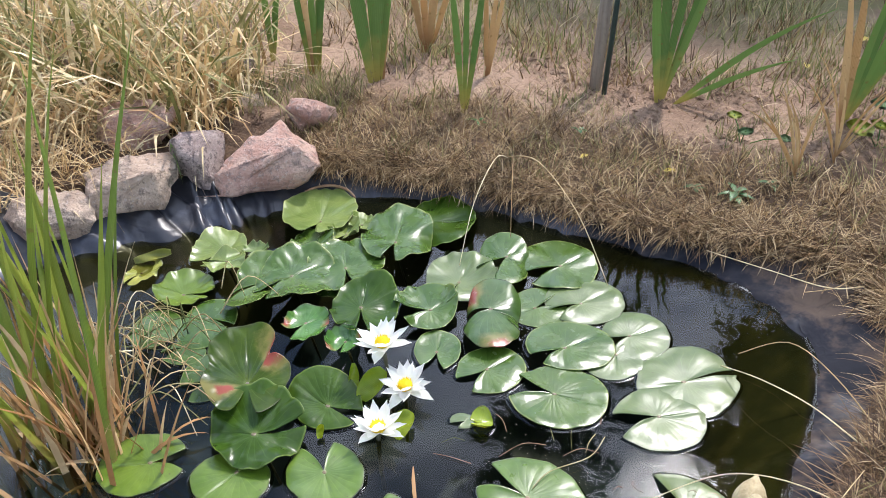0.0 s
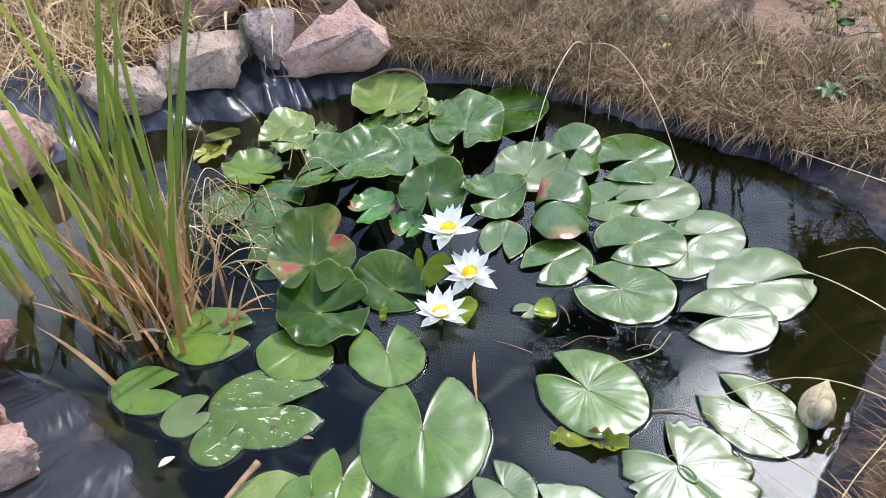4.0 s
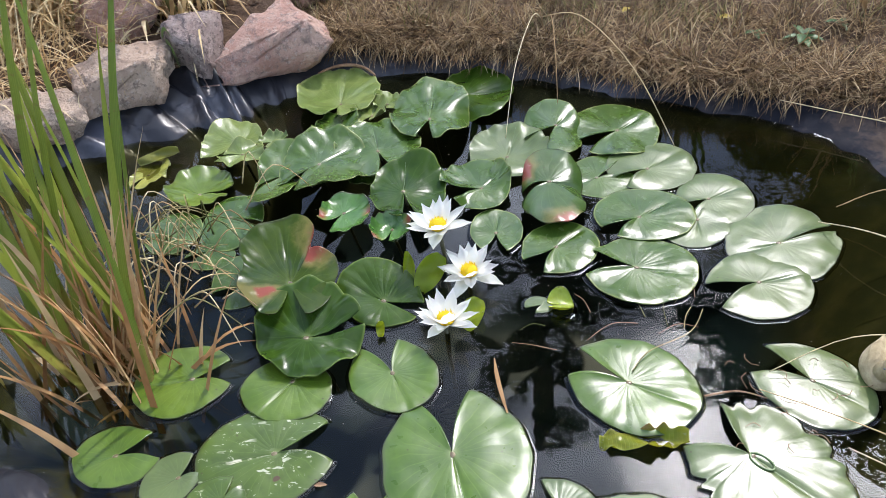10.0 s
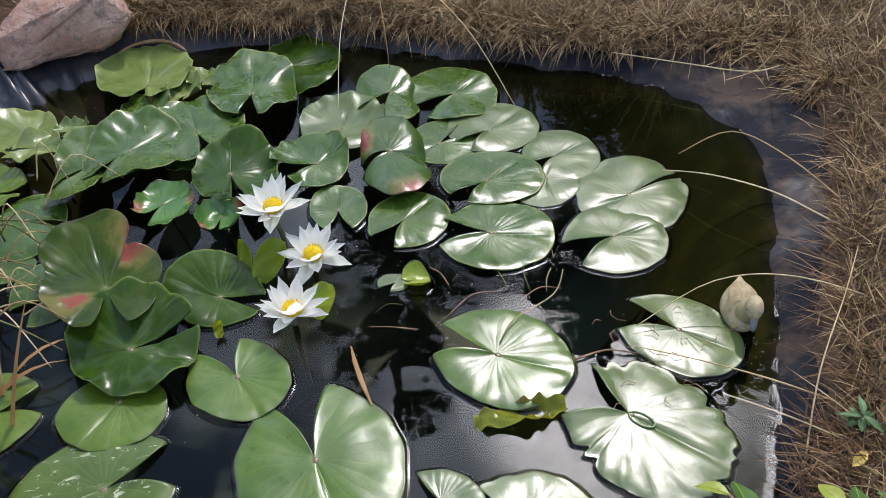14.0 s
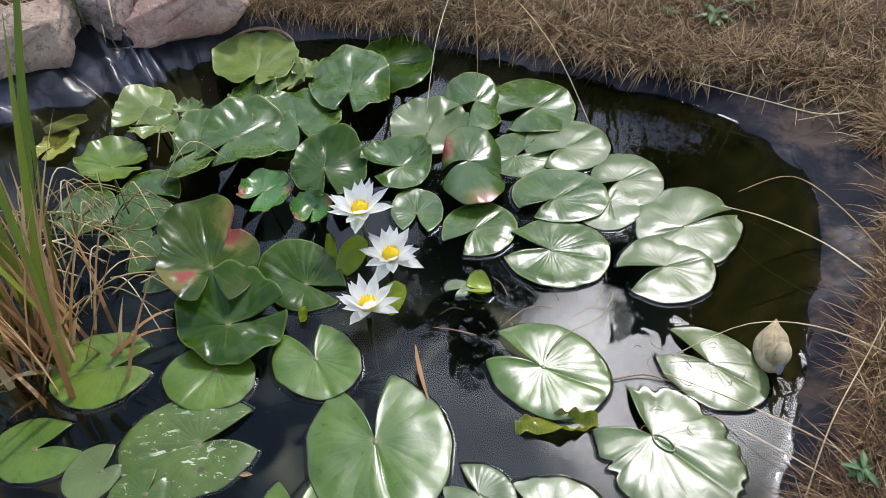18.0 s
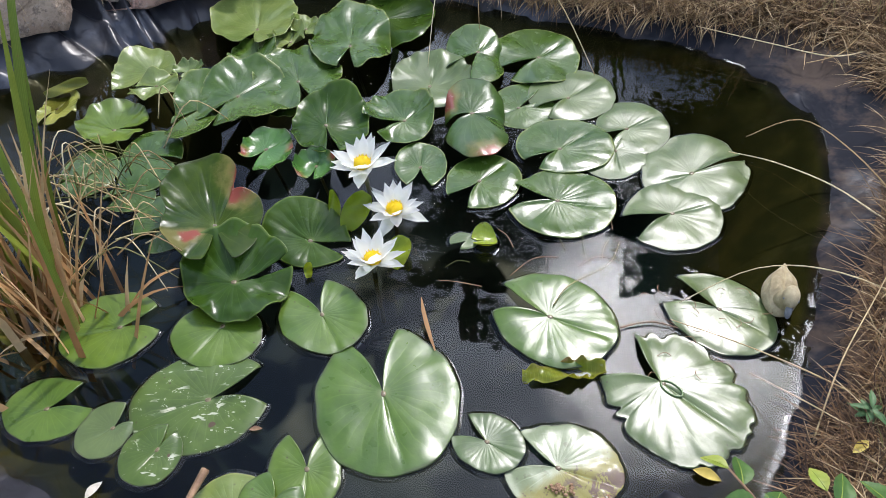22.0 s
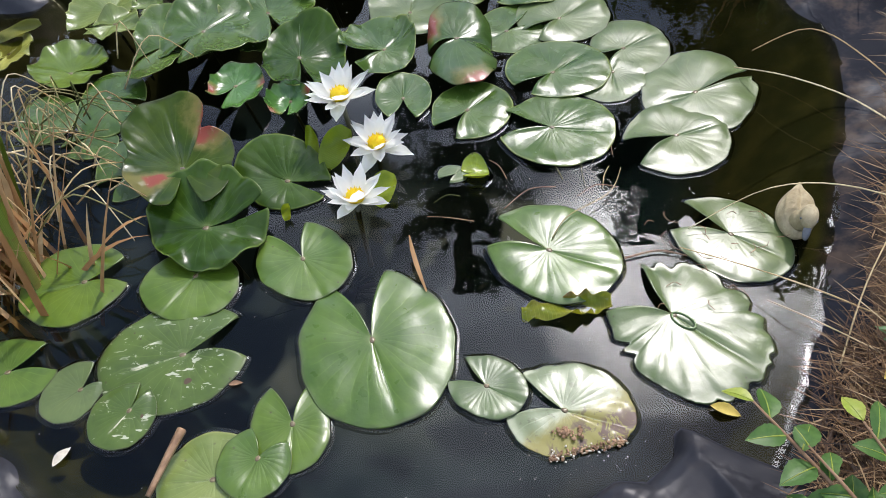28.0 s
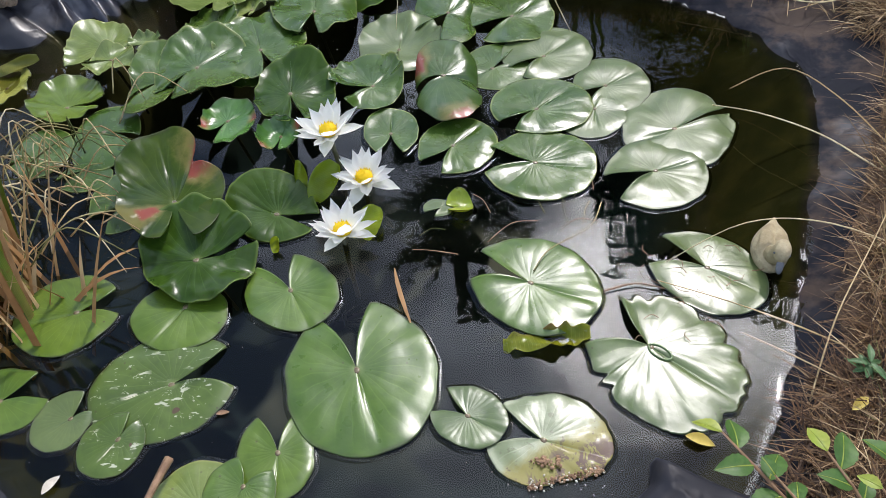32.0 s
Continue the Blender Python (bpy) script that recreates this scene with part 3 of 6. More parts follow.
# rubber sheet: one mesh from the deep middle up over the shore, with folds on the slope
NA = 720
inner = [-0.9, -0.7, -0.5, -0.38, -0.28, -0.2, -0.14, -0.09, -0.05, -0.025, -0.01, 0.0]
outer = [i / 16 for i in range(1, 17)] + [1.12]
verts, faces = [], []
FOLDS = ((119, 2.4, 0.012), (123, 1.3, 0.018), (126.5, 0.9, -0.010), (129, 1.0, 0.026), (131.5, 0.6, 0.030), (133.4, 0.7, -0.016), (136.5, 1.0, 0.026), (139.5, 0.8, -0.012), (144, 2.2, 0.024), (149, 1.0, -0.012), (153, 1.6, 0.022), (160, 2.6, 0.024), (168, 4, 0.020),
         (222, 4, 0.007), (229, 4, -0.004), (238, 3, 0.005), (250, 5, 0.004), (18, 2.0, 0.008), (24, 1.2, 0.010), (30, 1.6, 0.006), (41, 1.2, 0.007), (56, 1.4, 0.008), (66, 1.2, 0.010), (75, 1.4, 0.008), (352, 3, 0.006))
for i in range(NA):
    deg = i * 360 / NA
    R, lip = float(shore(deg)), float(by_angle(deg, LIP))
    for d in inner + [k * lip for k in outer]:
        dd = max(d, -R * 0.97)
        x, y = at(deg, dd)
        z = liner_height(deg, dd)
        if d > -0.1:
            s = min(1.0, (d + 0.1) / 0.1)
            for a0, w, h in FOLDS:
                a1 = a0 + 22 * max(0, d) * math.sin(a0)
                z += h * s * math.exp(-(((deg - a1 + 180) % 360 - 180) / w) ** 2)
            z += s * 0.006 * fbm(x, y, 0.3, 9.0)
        verts.append((x, y, z))
NR = len(inner) + len(outer)
for i in range(NA):
    j = (i + 1) % NA
    for k in range(NR - 1):
        faces.append((i * NR + k, i * NR + k + 1, j * NR + k + 1, j * NR + k))
faces.append(tuple(i * NR for i in range(NA - 1, -1, -1)))
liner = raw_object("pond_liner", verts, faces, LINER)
tagged(liner, "wrinkled black rubber pond liner, dusty with painted sheen above the water", "pond liner", kind="structure")

# water surface, running a little under the sheet's edge
RINGS = ((-0.66, 0.0), (-0.55, 0.0), (-0.4, 0.0), (-0.25, 0.0), (-0.10, 0.0), (-0.05, 0.0), (-0.028, 0.0), (-0.016, 0.0), (-0.008, 0.0002), (-0.002, 0.0008), (0.004, 0.0020))
def lip_gain(i):
    """How far the water climbs the sheet: uneven, raised along 308-352 degrees for glints."""
    return 1.0 + (4.0 * max(0.0, noise.noise((i * 0.9, 1.7, 0)) + 0.1) if 308 < i < 352 else 0.0)


verts = [(*at(i, d + (0.002 if d < -0.01 else 0.006) * noise.noise((i * 0.63, 3.3, 0)) + 0.002 * noise.noise((i * 2.7, 8.3, 0))), h * lip_gain(i)) for d, h in RINGS for i in range(360)]
faces = [tuple(range(360))]
for k in range(10):
    faces += [(k * 360 + i, (k + 1) * 360 + i, (k + 1) * 360 + (i + 1) % 360, k * 360 + (i + 1) % 360) for i in range(360)]
water = raw_object("water", verts, faces, WATER)
water.data.polygons[0].use_smooth = False
tagged(water, "still dark pond water reflecting sky and branches", "water", kind="structure")
water.visible_shadow = False

# ground: one sheet from the sheet's lip to the horizon
verts, faces = [], []
steps = [-0.015, -0.008, 0.006, 0.02, 0.04, 0.07, 0.1, 0.14, 0.19, 0.25, 0.32, 0.4, 0.5, 0.62, 0.76, 0.92, 1.1, 1.3, 1.55, 1.85, 2.2, 2.7, 3.4, 4.5, 6.5, 10, 18, 40, 120, 400, 1500]
for i in range(NA):
    deg = i * 360 / NA
    lip = float(by_angle(deg, LIP))
    for n, s in enumerate(steps):
        wob = 0.012 * noise.noise((deg * 0.35, 0.2, 0)) + 0.006 * noise.noise((deg * 1.3, 4.2, 0))
        x, y = at(deg, lip + s + wob)
        z = ground_height(x, y) if s < 5 else 0.1
        if n == 0:
            z = liner_height(deg, lip) - 0.02
        verts.append((x, y, z))
NG = len(steps)
for i in range(NA):
    j = (i + 1) % NA
    for k in range(NG - 1):
        faces.append((i * NG + k, i * NG + k + 1, j * NG + k + 1, j * NG + k))
ground = raw_object("ground", verts, faces, EARTH)
tagged(ground, "dry reddish-brown garden soil with sparse grass", "ground", kind="structure")


# ---- stems ----
def tube(points, radii, sides=6):
    bm = bmesh.new()
    rows, n = [], len(points)
    for i, (p, r) in enumerate(zip(points, radii)):
        a = (points[min(i + 1, n - 1)] - points[max(i - 1, 0)]).normalized()
        s = a.cross(Vector((0.31, 0.2, 0.93)))
        s = s.normalized() if s.length > 1e-4 else Vector((1, 0, 0))
        u = a.cross(s)
        rows.append([bm.verts.new(p + (s * math.cos(2 * math.pi * k / sides) + u * math.sin(2 * math.pi * k / sides)) * r) for k in range(sides)])
    for i in range(n - 1):
        for k in range(sides):
            l = (k + 1) % sides
            bm.faces.new((rows[i][k], rows[i][l], rows[i + 1][l], rows[i + 1][k]))
    bm.faces.new(list(reversed(rows[0])))
    bm.faces.new(rows[-1])
    return bm


# ---- lily pads ----
def lily_pad(x, y, z, a, b, phi, mid, width, sinus, material, label, lift=0.0, folds=(), tilt=(0, 0), ragged=0.0, ridge=0.0016, seed=1, close=1.0, bays=(), crease=None, lip=False, rumple=0.0, group="floating lily pads"):
    """A floating leaf: an ellipse (half axes a, b; a heading phi) with a notch towards mid, width degrees wide, that runs in to the
    sinus. folds: (height, waves, heading); lift: raised edge; tilt: rise per metre in x and y; crease: (heading, slope) of a raised half."""
    rng = random.Random(seed * 7919 + 13)
    mean, ecc = math.sqrt(a * b), 0.5 * math.log(a / b)
    near = a > 0.05 and y < 1.5
    na = 132 if near else 84
    rings = (0.0, 0.04, 0.09, 0.16, 0.26, 0.38, 0.5, 0.62, 0.73, 0.83, 0.91, 0.96, 0.985, 1.0)
    w = width * close
    veins, ph = rng.choice((15, 17, 19)), rng.uniform(0, 6)
    flap = (rng.uniform(0.2, 1.0), rng.uniform(0.2, 1.0))
    crowded = y > 1.58 and x < 0.16
    flat = z < 0.0125 and not crowded
    size = a / 0.1

    def rim(f):
        th = radians(mid + w / 2 + f * (360 - w))
        r = mean * math.exp(ecc * math.cos(2 * (th - radians(phi))))
        edge = min(f, 1 - f) * (360 - w)
        r *= 1 - 0.02 * math.exp(-edge / 1.5) + 0.045 * math.exp(-(edge / 12) ** 2)
        r *= 1 + 0.010 * math.sin(5 * th + ph) + 0.007 * math.sin(11 * th + 2 * ph) + 0.012 * noise.noise((2.5 * math.cos(th), 2.5 * math.sin(th), seed))
        for head, wide, deep in bays:
            r *= 1 - deep * math.exp(-(((math.degrees(th) - head + 180) % 360 - 180) / wide) ** 2)
        if crowded:
            r *= 1 - 0.05 * abs(noise.noise((f * 19, seed, 4.5)))
        if ragged:
            r *= 1 - ragged * (0.5 + 0.5 * noise.noise((f * 26, seed, 0.5))) ** 2 - ragged * 0.35 * abs(noise.noise((f * 70, seed, 2.5)))
        return th, edge, r * math.cos(th), r * math.sin(th)

    def surface(f, t):
        th, edge, ex, ey = rim(f)
        px, py = sinus[0] + (ex - sinus[0]) * t, sinus[1] + (ey - sinus[1]) * t
        # the lobes bulge towards each other across the notch
        bulge = (0.03 if crease else 0.06) * mean * min(1.0, w / 35) * math.sin(math.pi * min(1, t * 1.02)) * math.exp(-(edge / 14) ** 2) * (1 if f > 0.5 else -1)
        px, py = px - math.sin(th) * bulge, py + math.cos(th) * bulge
        h = lift * t ** 4 + 0.0030 * (1 - t ** 6) * size ** 0.5 - 0.0016 * t ** 9
        uneven = 0.55 + 0.9 * noise.noise((2.2 * math.cos(th), 2.2 * math.sin(th), seed * 1.7))
        quilt = abs(math.sin(0.5 * veins * th + ph + 0.5 * noise.noise((th, seed, 2 * t)))) ** 0.7 - 0.6
        h += uneven * ridge * 0.15 * quilt * min(1.0, 1.6 * t) * (1.25 - t)
        h += uneven * ridge * 0.26 * math.sin((veins + 4) * th + 2 * ph) * t ** 5
        h += (0.0046 * noise.noise((px * 13, py * 13, seed * 3.1)) + 0.0024 * noise.noise((px * 34, py * 34, seed * 1.3))) * t
        if rumple:
            h += rumple * (noise.noise((px * 16, py * 16, seed * 2.3)) + 0.6 * abs(noise.noise((px * 34, py * 34, seed * 5.1)))) * min(1, 2 * t)
        if crowded or z >= 0.02:
            h += 0.011 * t ** 6 * (0.4 + noise.noise((3 * math.cos(th), 3 * math.sin(th), seed * 0.7)))
        if crowded:
            h += 0.006 * t ** 3 + 0.018 * noise.noise((px * 12, py * 12, seed * 2.3)) * t + 0.010 * abs(noise.noise((px * 24, py * 24, seed * 5.1))) * t
        for hh, n, head in folds:
            h += hh * t * t * math.cos(n * (th - radians(head)))
        back = (math.degrees(th) - mid) % 360 - 180
        h -= 0.0034 * math.exp(-abs(back) / 6.0) * math.sin(math.pi * min(1.0, t * 0.9 + 0.08)) * size
        h += 0.007 * size * (0 if crease else flap[f > 0.5]) * math.exp(-edge / 7.0) * math.sin(math.pi * min(1, t)) ** 0.7
        if crease:
            d = px * math.cos(radians(crease[0])) + py * math.sin(radians(crease[0]))
            h += crease[1] * (math.sqrt(d * d + 0.0001) + d) / 2
        h += tilt[0] * px + tilt[1] * py
        return px, py, max(h, 0.0003) if flat else h

    top = [surface(i / na, t) for i in range(na + 1) for t in rings]
    uvs = [(i / na, t) for i in range(na + 1) for t in rings]
    nr = len(rings)
    verts = top + [(p[0], p[1], p[2] - 0.0014) for p in top]
    off = len(top)
    faces = []
    for i in range(na):
        for k in range(nr - 1):
            q4 = (i * nr + k, i * nr + k + 1, (i + 1) * nr + k + 1, (i + 1) * nr + k)
            if k == 0:
                q4 = q4[:3]
            faces.append(q4)
            faces.append(tuple(off + v for v in reversed(q4)))
        e1, e2 = i * nr + nr - 1, (i + 1) * nr + nr - 1
        faces.append((e1, off + e1, off + e2, e2))
    for k in range(nr - 1):
        e1, e2 = k, k + 1
        faces.append((e1, off + e1, off + e2, e2))
        e1, e2 = na * nr + k, na * nr + k + 1
        faces.append((e2, off + e2, off + e1, e1))
    ob = raw_object("lily_pad", verts, faces, material)
    me = ob.data
    layer = me.uv_layers.new(name="UVMap")
    idx = np.empty(len(me.loops), int)
    me.loops.foreach_get("vertex_index", idx)
    layer.data.foreach_set("uv", np.array(uvs + uvs)[idx].ravel())
    ob.matrix_basis = pose(x, y, z * 0.45 + (seed * 5 % 9) * 0.0004 if flat else z)
    if z >= 0.02:
        part("stalk", tube([Vector((sinus[0], sinus[1], -0.002)), Vector((sinus[0] + 0.01, sinus[1] + 0.005, -z - 0.02)), Vector((sinus[0] + 0.03, sinus[1] + 0.02, -z - 0.12))], [0.003, 0.003, 0.003], 7), STALK, ob)
    if a > 0.04:
        c = surface(0.5, 0.02)
        bm = bmesh.new()
        bmesh.ops.create_icosphere(bm, subdivisions=2, radius=1.0)
        for v in bm.verts:
            v.co = Vector((v.co.x * 0.0052, v.co.y * 0.0042, v.co.z * 0.0016)) * size ** 0.4 * (1 + 0.25 * noise.noise(v.co * 3 + Vector((seed, 0, 0))))
        kn = part("stalk_scar", bm, KNOB, ob, "small brownish knob where the leaf stalk joins")
        kn.matrix_basis = pose(c[0], c[1], c[2] + 0.0006, 0, 0, mid)
    if a > 0.04 and not crease:
        pts = [Vector(surface(0.5, t)) - Vector((0, 0, 0.0004)) for t in (0.05, 0.16, 0.26, 0.38, 0.5, 0.62, 0.73, 0.83)]
        part("midrib", tube(pts, [0.0011 * size * (1 - 0.09 * i) for i in range(8)], 6), VEIN, ob, "paler midrib")
    if lip:
        pts = []
        for i in range(25):
            q_ = 2 * math.pi * i / 24
            d = radians(mid + 180)
            u_, v_ = 0.014 * size * (1.05 - math.cos(q_)), 0.0075 * size * math.sin(q_)
            px, py = sinus[0] + u_ * math.cos(d) - v_ * math.sin(d), sinus[1] + u_ * math.sin(d) + v_ * math.cos(d)
            pts.append(Vector((px, py, 0.0044)))
        part("raised_lip", tube(pts, [0.0017] * 25, 7), VEIN, ob, "raised oval lip round the leaf centre")
    if flat:
        # the water climbs a little against the leaf's edge
        ring, n2 = [], na
        for i in range(na + 1):
            px, py, _ = surface(i / na, 1.0)
            d = math.hypot(px, py)
            for e, hz in ((-0.001, 0.0018), (0.0012, 0.0009), (0.003, 0.0004), (0.006, 0.00012)):
                ring.append((px * (1 + e / d), py * (1 + e / d), hz - z * 0.45 - (seed * 5 % 9) * 0.0004))
        wf = [(i * 4 + k, i * 4 + k + 1, i * 4 + k + 5, i * 4 + k + 4) for i in range(na) for k in range(3)]
        men = raw_object("water_rim", ring, wf, WATER, ob)
        men.visible_shadow = False
    return tagged(ob, label, "lily pad", group)




FLOAT = "green waxy lily pad floating flat on the dark water"
lily_pad(0.042, 0.996, 0.004, 0.124, 0.104, 93, 103, 36, (-0.007, 0.010), PAD, "largest bright green lily pad, heart-notched, floating on the water", seed=1, ridge=0.0026, lift=0.001)
lily_pad(-0.062, 1.150, 0.004, 0.076, 0.067, 125, 114, 44, (-0.003, 0.006), PAD_BRIGHT, "bright green heart-shaped lily pad with a folded rim", seed=2, lift=0.006, ridge=0.002)
lily_pad(-0.222, 1.118, 0.003, 0.070, 0.062, 171, 58, 12, (0.007, 0.016), PAD_BRIGHT, "bright green lily pad with an almost closed notch", seed=3, lift=0.003)
lily_pad(-0.228, 0.998, 0.003, 0.098, 0.085, 20, 17, 39, (0.015, 0.002), PAD_SCARRED, "green lily pad streaked with pale insect scars", seed=4, ridge=0.0008)
lily_pad(-0.278, 0.912, 0.007, 0.047, 0.042, 80, 62, 18, (0.009, 0.007), PAD_SCARRED, "small scarred lily pad overlapping a larger one", seed=5, ridge=0.0008)
lily_pad(-0.351, 0.954, 0.003, 0.046, 0.038, 73, 42, 48, (0.012, 0.002), PAD_GREY, "small dull green lily pad with brown spots", seed=6, ridge=0.0008)
lily_pad(-0.388, 1.131, 0.004, 0.076, 0.071, 48, 17, 36, (0.017, 0.002), PAD_BRIGHT, "bright green lily pad beside the reed clump", seed=7, lift=0.003)
lily_pad(-0.441, 0.990, 0.003, 0.062, 0.053, 174, 24, 48, (0.001, -0.001), PAD, "green lily pad near the rubber sheet", seed=8)
lily_pad(-0.067, 0.884, 0.004, 0.062, 0.049, 100, 94, 42, (0.003, 0.004), PAD_BRIGHT, "bright green two-lobed lily pad", seed=9)
lily_pad(-0.107, 0.836, 0.009, 0.047, 0.045, 81, 66, 60, (0.005, 0.006), PAD, "smooth green lily pad overlapping its neighbours", seed=10)
lily_pad(-0.165, 0.826, 0.001, 0.062, 0.052, 54, 9, 40, (0.012, -0.006), PAD_OLIVE, "old olive lily pad with yellow edge under a twig", seed=11)
lily_pad(0.183, 0.922, 0.003, 0.052, 0.046, 145, 143, 46, (-0.003, 0.001), PAD_GREY, "small grey-green lily pad with an open notch", seed=12, lift=0.003)
lily_pad(0.282, 0.881, 0.002, 0.082, 0.071, 173, 157, 48, (-0.009, 0.001), PAD_BROWN, "decaying yellow-brown lily pad with blotches", seed=13, ragged=0.05, ridge=0.0006, bays=((-78, 26, 0.25), (178, 8, 0.05)))
lily_pad(0.459, 0.995, 0.005, 0.125, 0.105, 115, 136, 54, (-0.018, 0.020), PAD_GREY, "large ragged-edged lily pad glossy in the sun", seed=14, ragged=0.12, ridge=0.0035, rumple=0.0015, lip=True, bays=((194, 4, 0.20), (206, 3.5, 0.13), (103, 5, 0.18), (90, 4, 0.10), (42, 6, 0.15), (12, 4, 0.13), (-30, 3, 0.08), (-60, 5, 0.06), (-85, 3, 0.06)))
lily_pad(0.565, 1.147, 0.003, 0.090, 0.077, 133, 144, 40, (-0.003, 0.007), PAD_GREY, "pale glossy lily pad littered with bits of straw", seed=15, ridge=0.0012)
lily_pad(0.301, 1.139, 0.005, 0.100, 0.089, 132, 153, 34, (-0.010, 0.002), PAD, "large glossy lily pad with radiating ribs", seed=16, ridge=0.002, lift=0.002)
lily_pad(0.347, 1.405, 0.005, 0.098, 0.090, 19, 169, 40, (-0.012, 0.003), PAD_DEEP, FLOAT, seed=17, ridge=0.002, lift=0.004)
lily_pad(0.540, 1.369, 0.009, 0.092, 0.082, 38, -162, 37, (-0.005, 0.002), PAD_GREY, "pale green lily pad overlapping a torn one", seed=18, ridge=0.002)
lily_pad(0.607, 1.487, 0.002, 0.121, 0.097, 54, 22, 9, (-0.008, -0.007), PAD_GREY, "large lily pad with a torn brown edge", seed=19, ragged=0.05, ridge=0.001, bays=((34, 9, 0.13), (12, 6, 0.08)))
lily_pad(0.514, 1.623, 0.006, 0.085, 0.073, 76, -148, 30, (-0.016, -0.009), PAD_GREY, FLOAT, seed=20)
lily_pad(0.407, 1.732, 0.007, 0.094, 0.087, 40, -140, 24, (-0.012, -0.018), PAD_GREY, FLOAT, seed=21, ridge=0.001)
lily_pad(0.305, 1.700, 0.003, 0.080, 0.068, 57, 30, 50, (-0.011, -0.011), PAD_DEEP, FLOAT, seed=22)
lily_pad(0.372, 1.565, 0.010, 0.095, 0.081, 6, -142, 22, (-0.015, -0.017), PAD_DEEP, "green lily pad overlapping two others", seed=23, ridge=0.002)
lily_pad(0.465, 1.530, 0.002, 0.070, 0.052, 38, 84, 31, (0.002, 0.021), PAD_GREY, "lily pad half hidden under its neighbours", seed=24)
lily_pad(0.209, 1.467, 0.004, 0.077, 0.067, 55, -133, 35, (-0.010, -0.006), PAD_DEEP, FLOAT, seed=25, ridge=0.002)
lily_pad(0.093, 1.512, 0.006, 0.064, 0.049, 90, -93, 40, (-0.001, -0.010), PAD_DEEP, "small green lily pad with a notch and curled lobes", seed=26, lift=0.006)
lily_pad(0.202, 1.627, 0.026, 0.122, 0.057, 90, -170, 40, (-0.009, 0.012), PAD_RED2, "dark green raised lily pad with reddened torn edges", seed=27, folds=((0.016, 2, 90),), lift=-0.010)
lily_pad(0.051, 1.649, 0.014, 0.086, 0.071, 90, -141, 40, (0.010, -0.017), PAD_DEEP, "glossy lily pad standing slightly above the water", seed=28, folds=((0.008, 2, 30),), ridge=0.002)
lily_pad(0.117, 1.781, 0.006, 0.100, 0.085, 90, -101, 6, (-0.004, -0.024), PAD_GREY, FLOAT, seed=29, ridge=0.0025)
lily_pad(0.211, 1.856, 0.018, 0.111, 0.061, 90, -123, 50, (0.007, 0.010), PAD_DEEP, "raised kidney-shaped lily pad with a red edge", seed=30, folds=((0.014, 2, 80),))
lily_pad(0.348, 1.873, 0.012, 0.111, 0.094, 90, -141, 30, (0.002, -0.011), PAD_DEEP, "raised lily pad with a torn brownish centre", seed=31, folds=((0.010, 3, 40),), ridge=0.002)
olive_pad = lily_pad(-0.282, 2.018, 0.012, 0.125, 0.098, 90, -90, 16, (0.011, -0.047), PAD_OLIVE, "olive green lily pad with a browned far rim", seed=32, lift=0.008)
rim = [Vector((0.097 * math.cos(radians(h)), 0.124 * math.sin(radians(h)), 0.016 + 0.005 * math.sin(radians(2 * h - 60)))) for h in range(36, 140, 8)]
part("withered_rim", tube(rim, [0.0022 + 0.0022 * math.sin(math.pi * i / (len(rim) - 1)) for i in range(len(rim))], 7), TWIG, olive_pad, "brown rolled withered rim")
lily_pad(0.041, 2.036, 0.006, 0.117, 0.090, 90, -167, 16, (-0.032, -0.011), PAD_DARK, "dark green lily pad in the bank's shade", seed=33)
lily_pad(-0.059, 1.916, 0.034, 0.128, 0.090, 90, -91, 16, (0.003, -0.051), PAD_DEEP, "large raised lily pad on its stalk above others", seed=34, folds=((0.014, 2, 80),), ridge=0.002, lift=-0.01)
lily_pad(-0.163, 1.982, 0.012, 0.053, 0.034, 90, -104, 38, (0.001, -0.007), PAD_OLIVE, "small crumpled lily pad", seed=35, ragged=0.12, folds=((0.008, 3, 20),))
lily_pad(-0.269, 1.880, 0.010, 0.071, 0.053, 90, -95, 26, (0.013, -0.029), PAD_DEEP, "crowded green lily pad with a curled rim", seed=36, folds=((0.010, 2, 40),))
lily_pad(-0.195, 1.935, 0.012, 0.051, 0.035, 90, -106, 34, (0.003, -0.014), PAD_OLIVE, "small crumpled lily pad", seed=37, folds=((0.010, 3, 60),))
lily_pad(-0.260, 1.703, 0.024, 0.117, 0.096, 90, -127, 30, (-0.014, -0.001), PAD_DEEP, "large glossy lily pad heaped over others", seed=38, folds=((0.016, 2, 100),), ridge=0.002)
lily_pad(-0.160, 1.781, 0.020, 0.106, 0.094, 90, -74, 18, (0.003, -0.023), PAD_DEEP, "crowded green lily pad lying on others", seed=39, folds=((0.008, 2, 130),), ridge=0.0025)
lily_pad(-0.187, 1.716, 0.003, 0.052, 0.039, 90, 163, 40, (-0.005, 0.018), PAD_DEEP, "lily pad half hidden under its neighbours", seed=40)
lily_pad(-0.353, 1.673, 0.014, 0.112, 0.044, 90, -136, 30, (0.007, 0.001), PAD_DEEP, "narrow folded lily pad", seed=41, folds=((0.018, 2, 110),))
lily_pad(-0.445, 1.741, 0.024, 0.052, 0.051, 90, -166, 40, (0.0, 0.003), PAD_OLIVE, "small wavy-edged lily pad on top of others", seed=42, folds=((0.010, 4, 20),), ragged=0.05)
lily_pad(-0.488, 1.812, 0.008, 0.089, 0.065, 90, -112, 28, (0.021, -0.002), PAD_OLIVE, "olive lily pad by the rubber sheet", seed=43, folds=((0.005, 3, 20),))
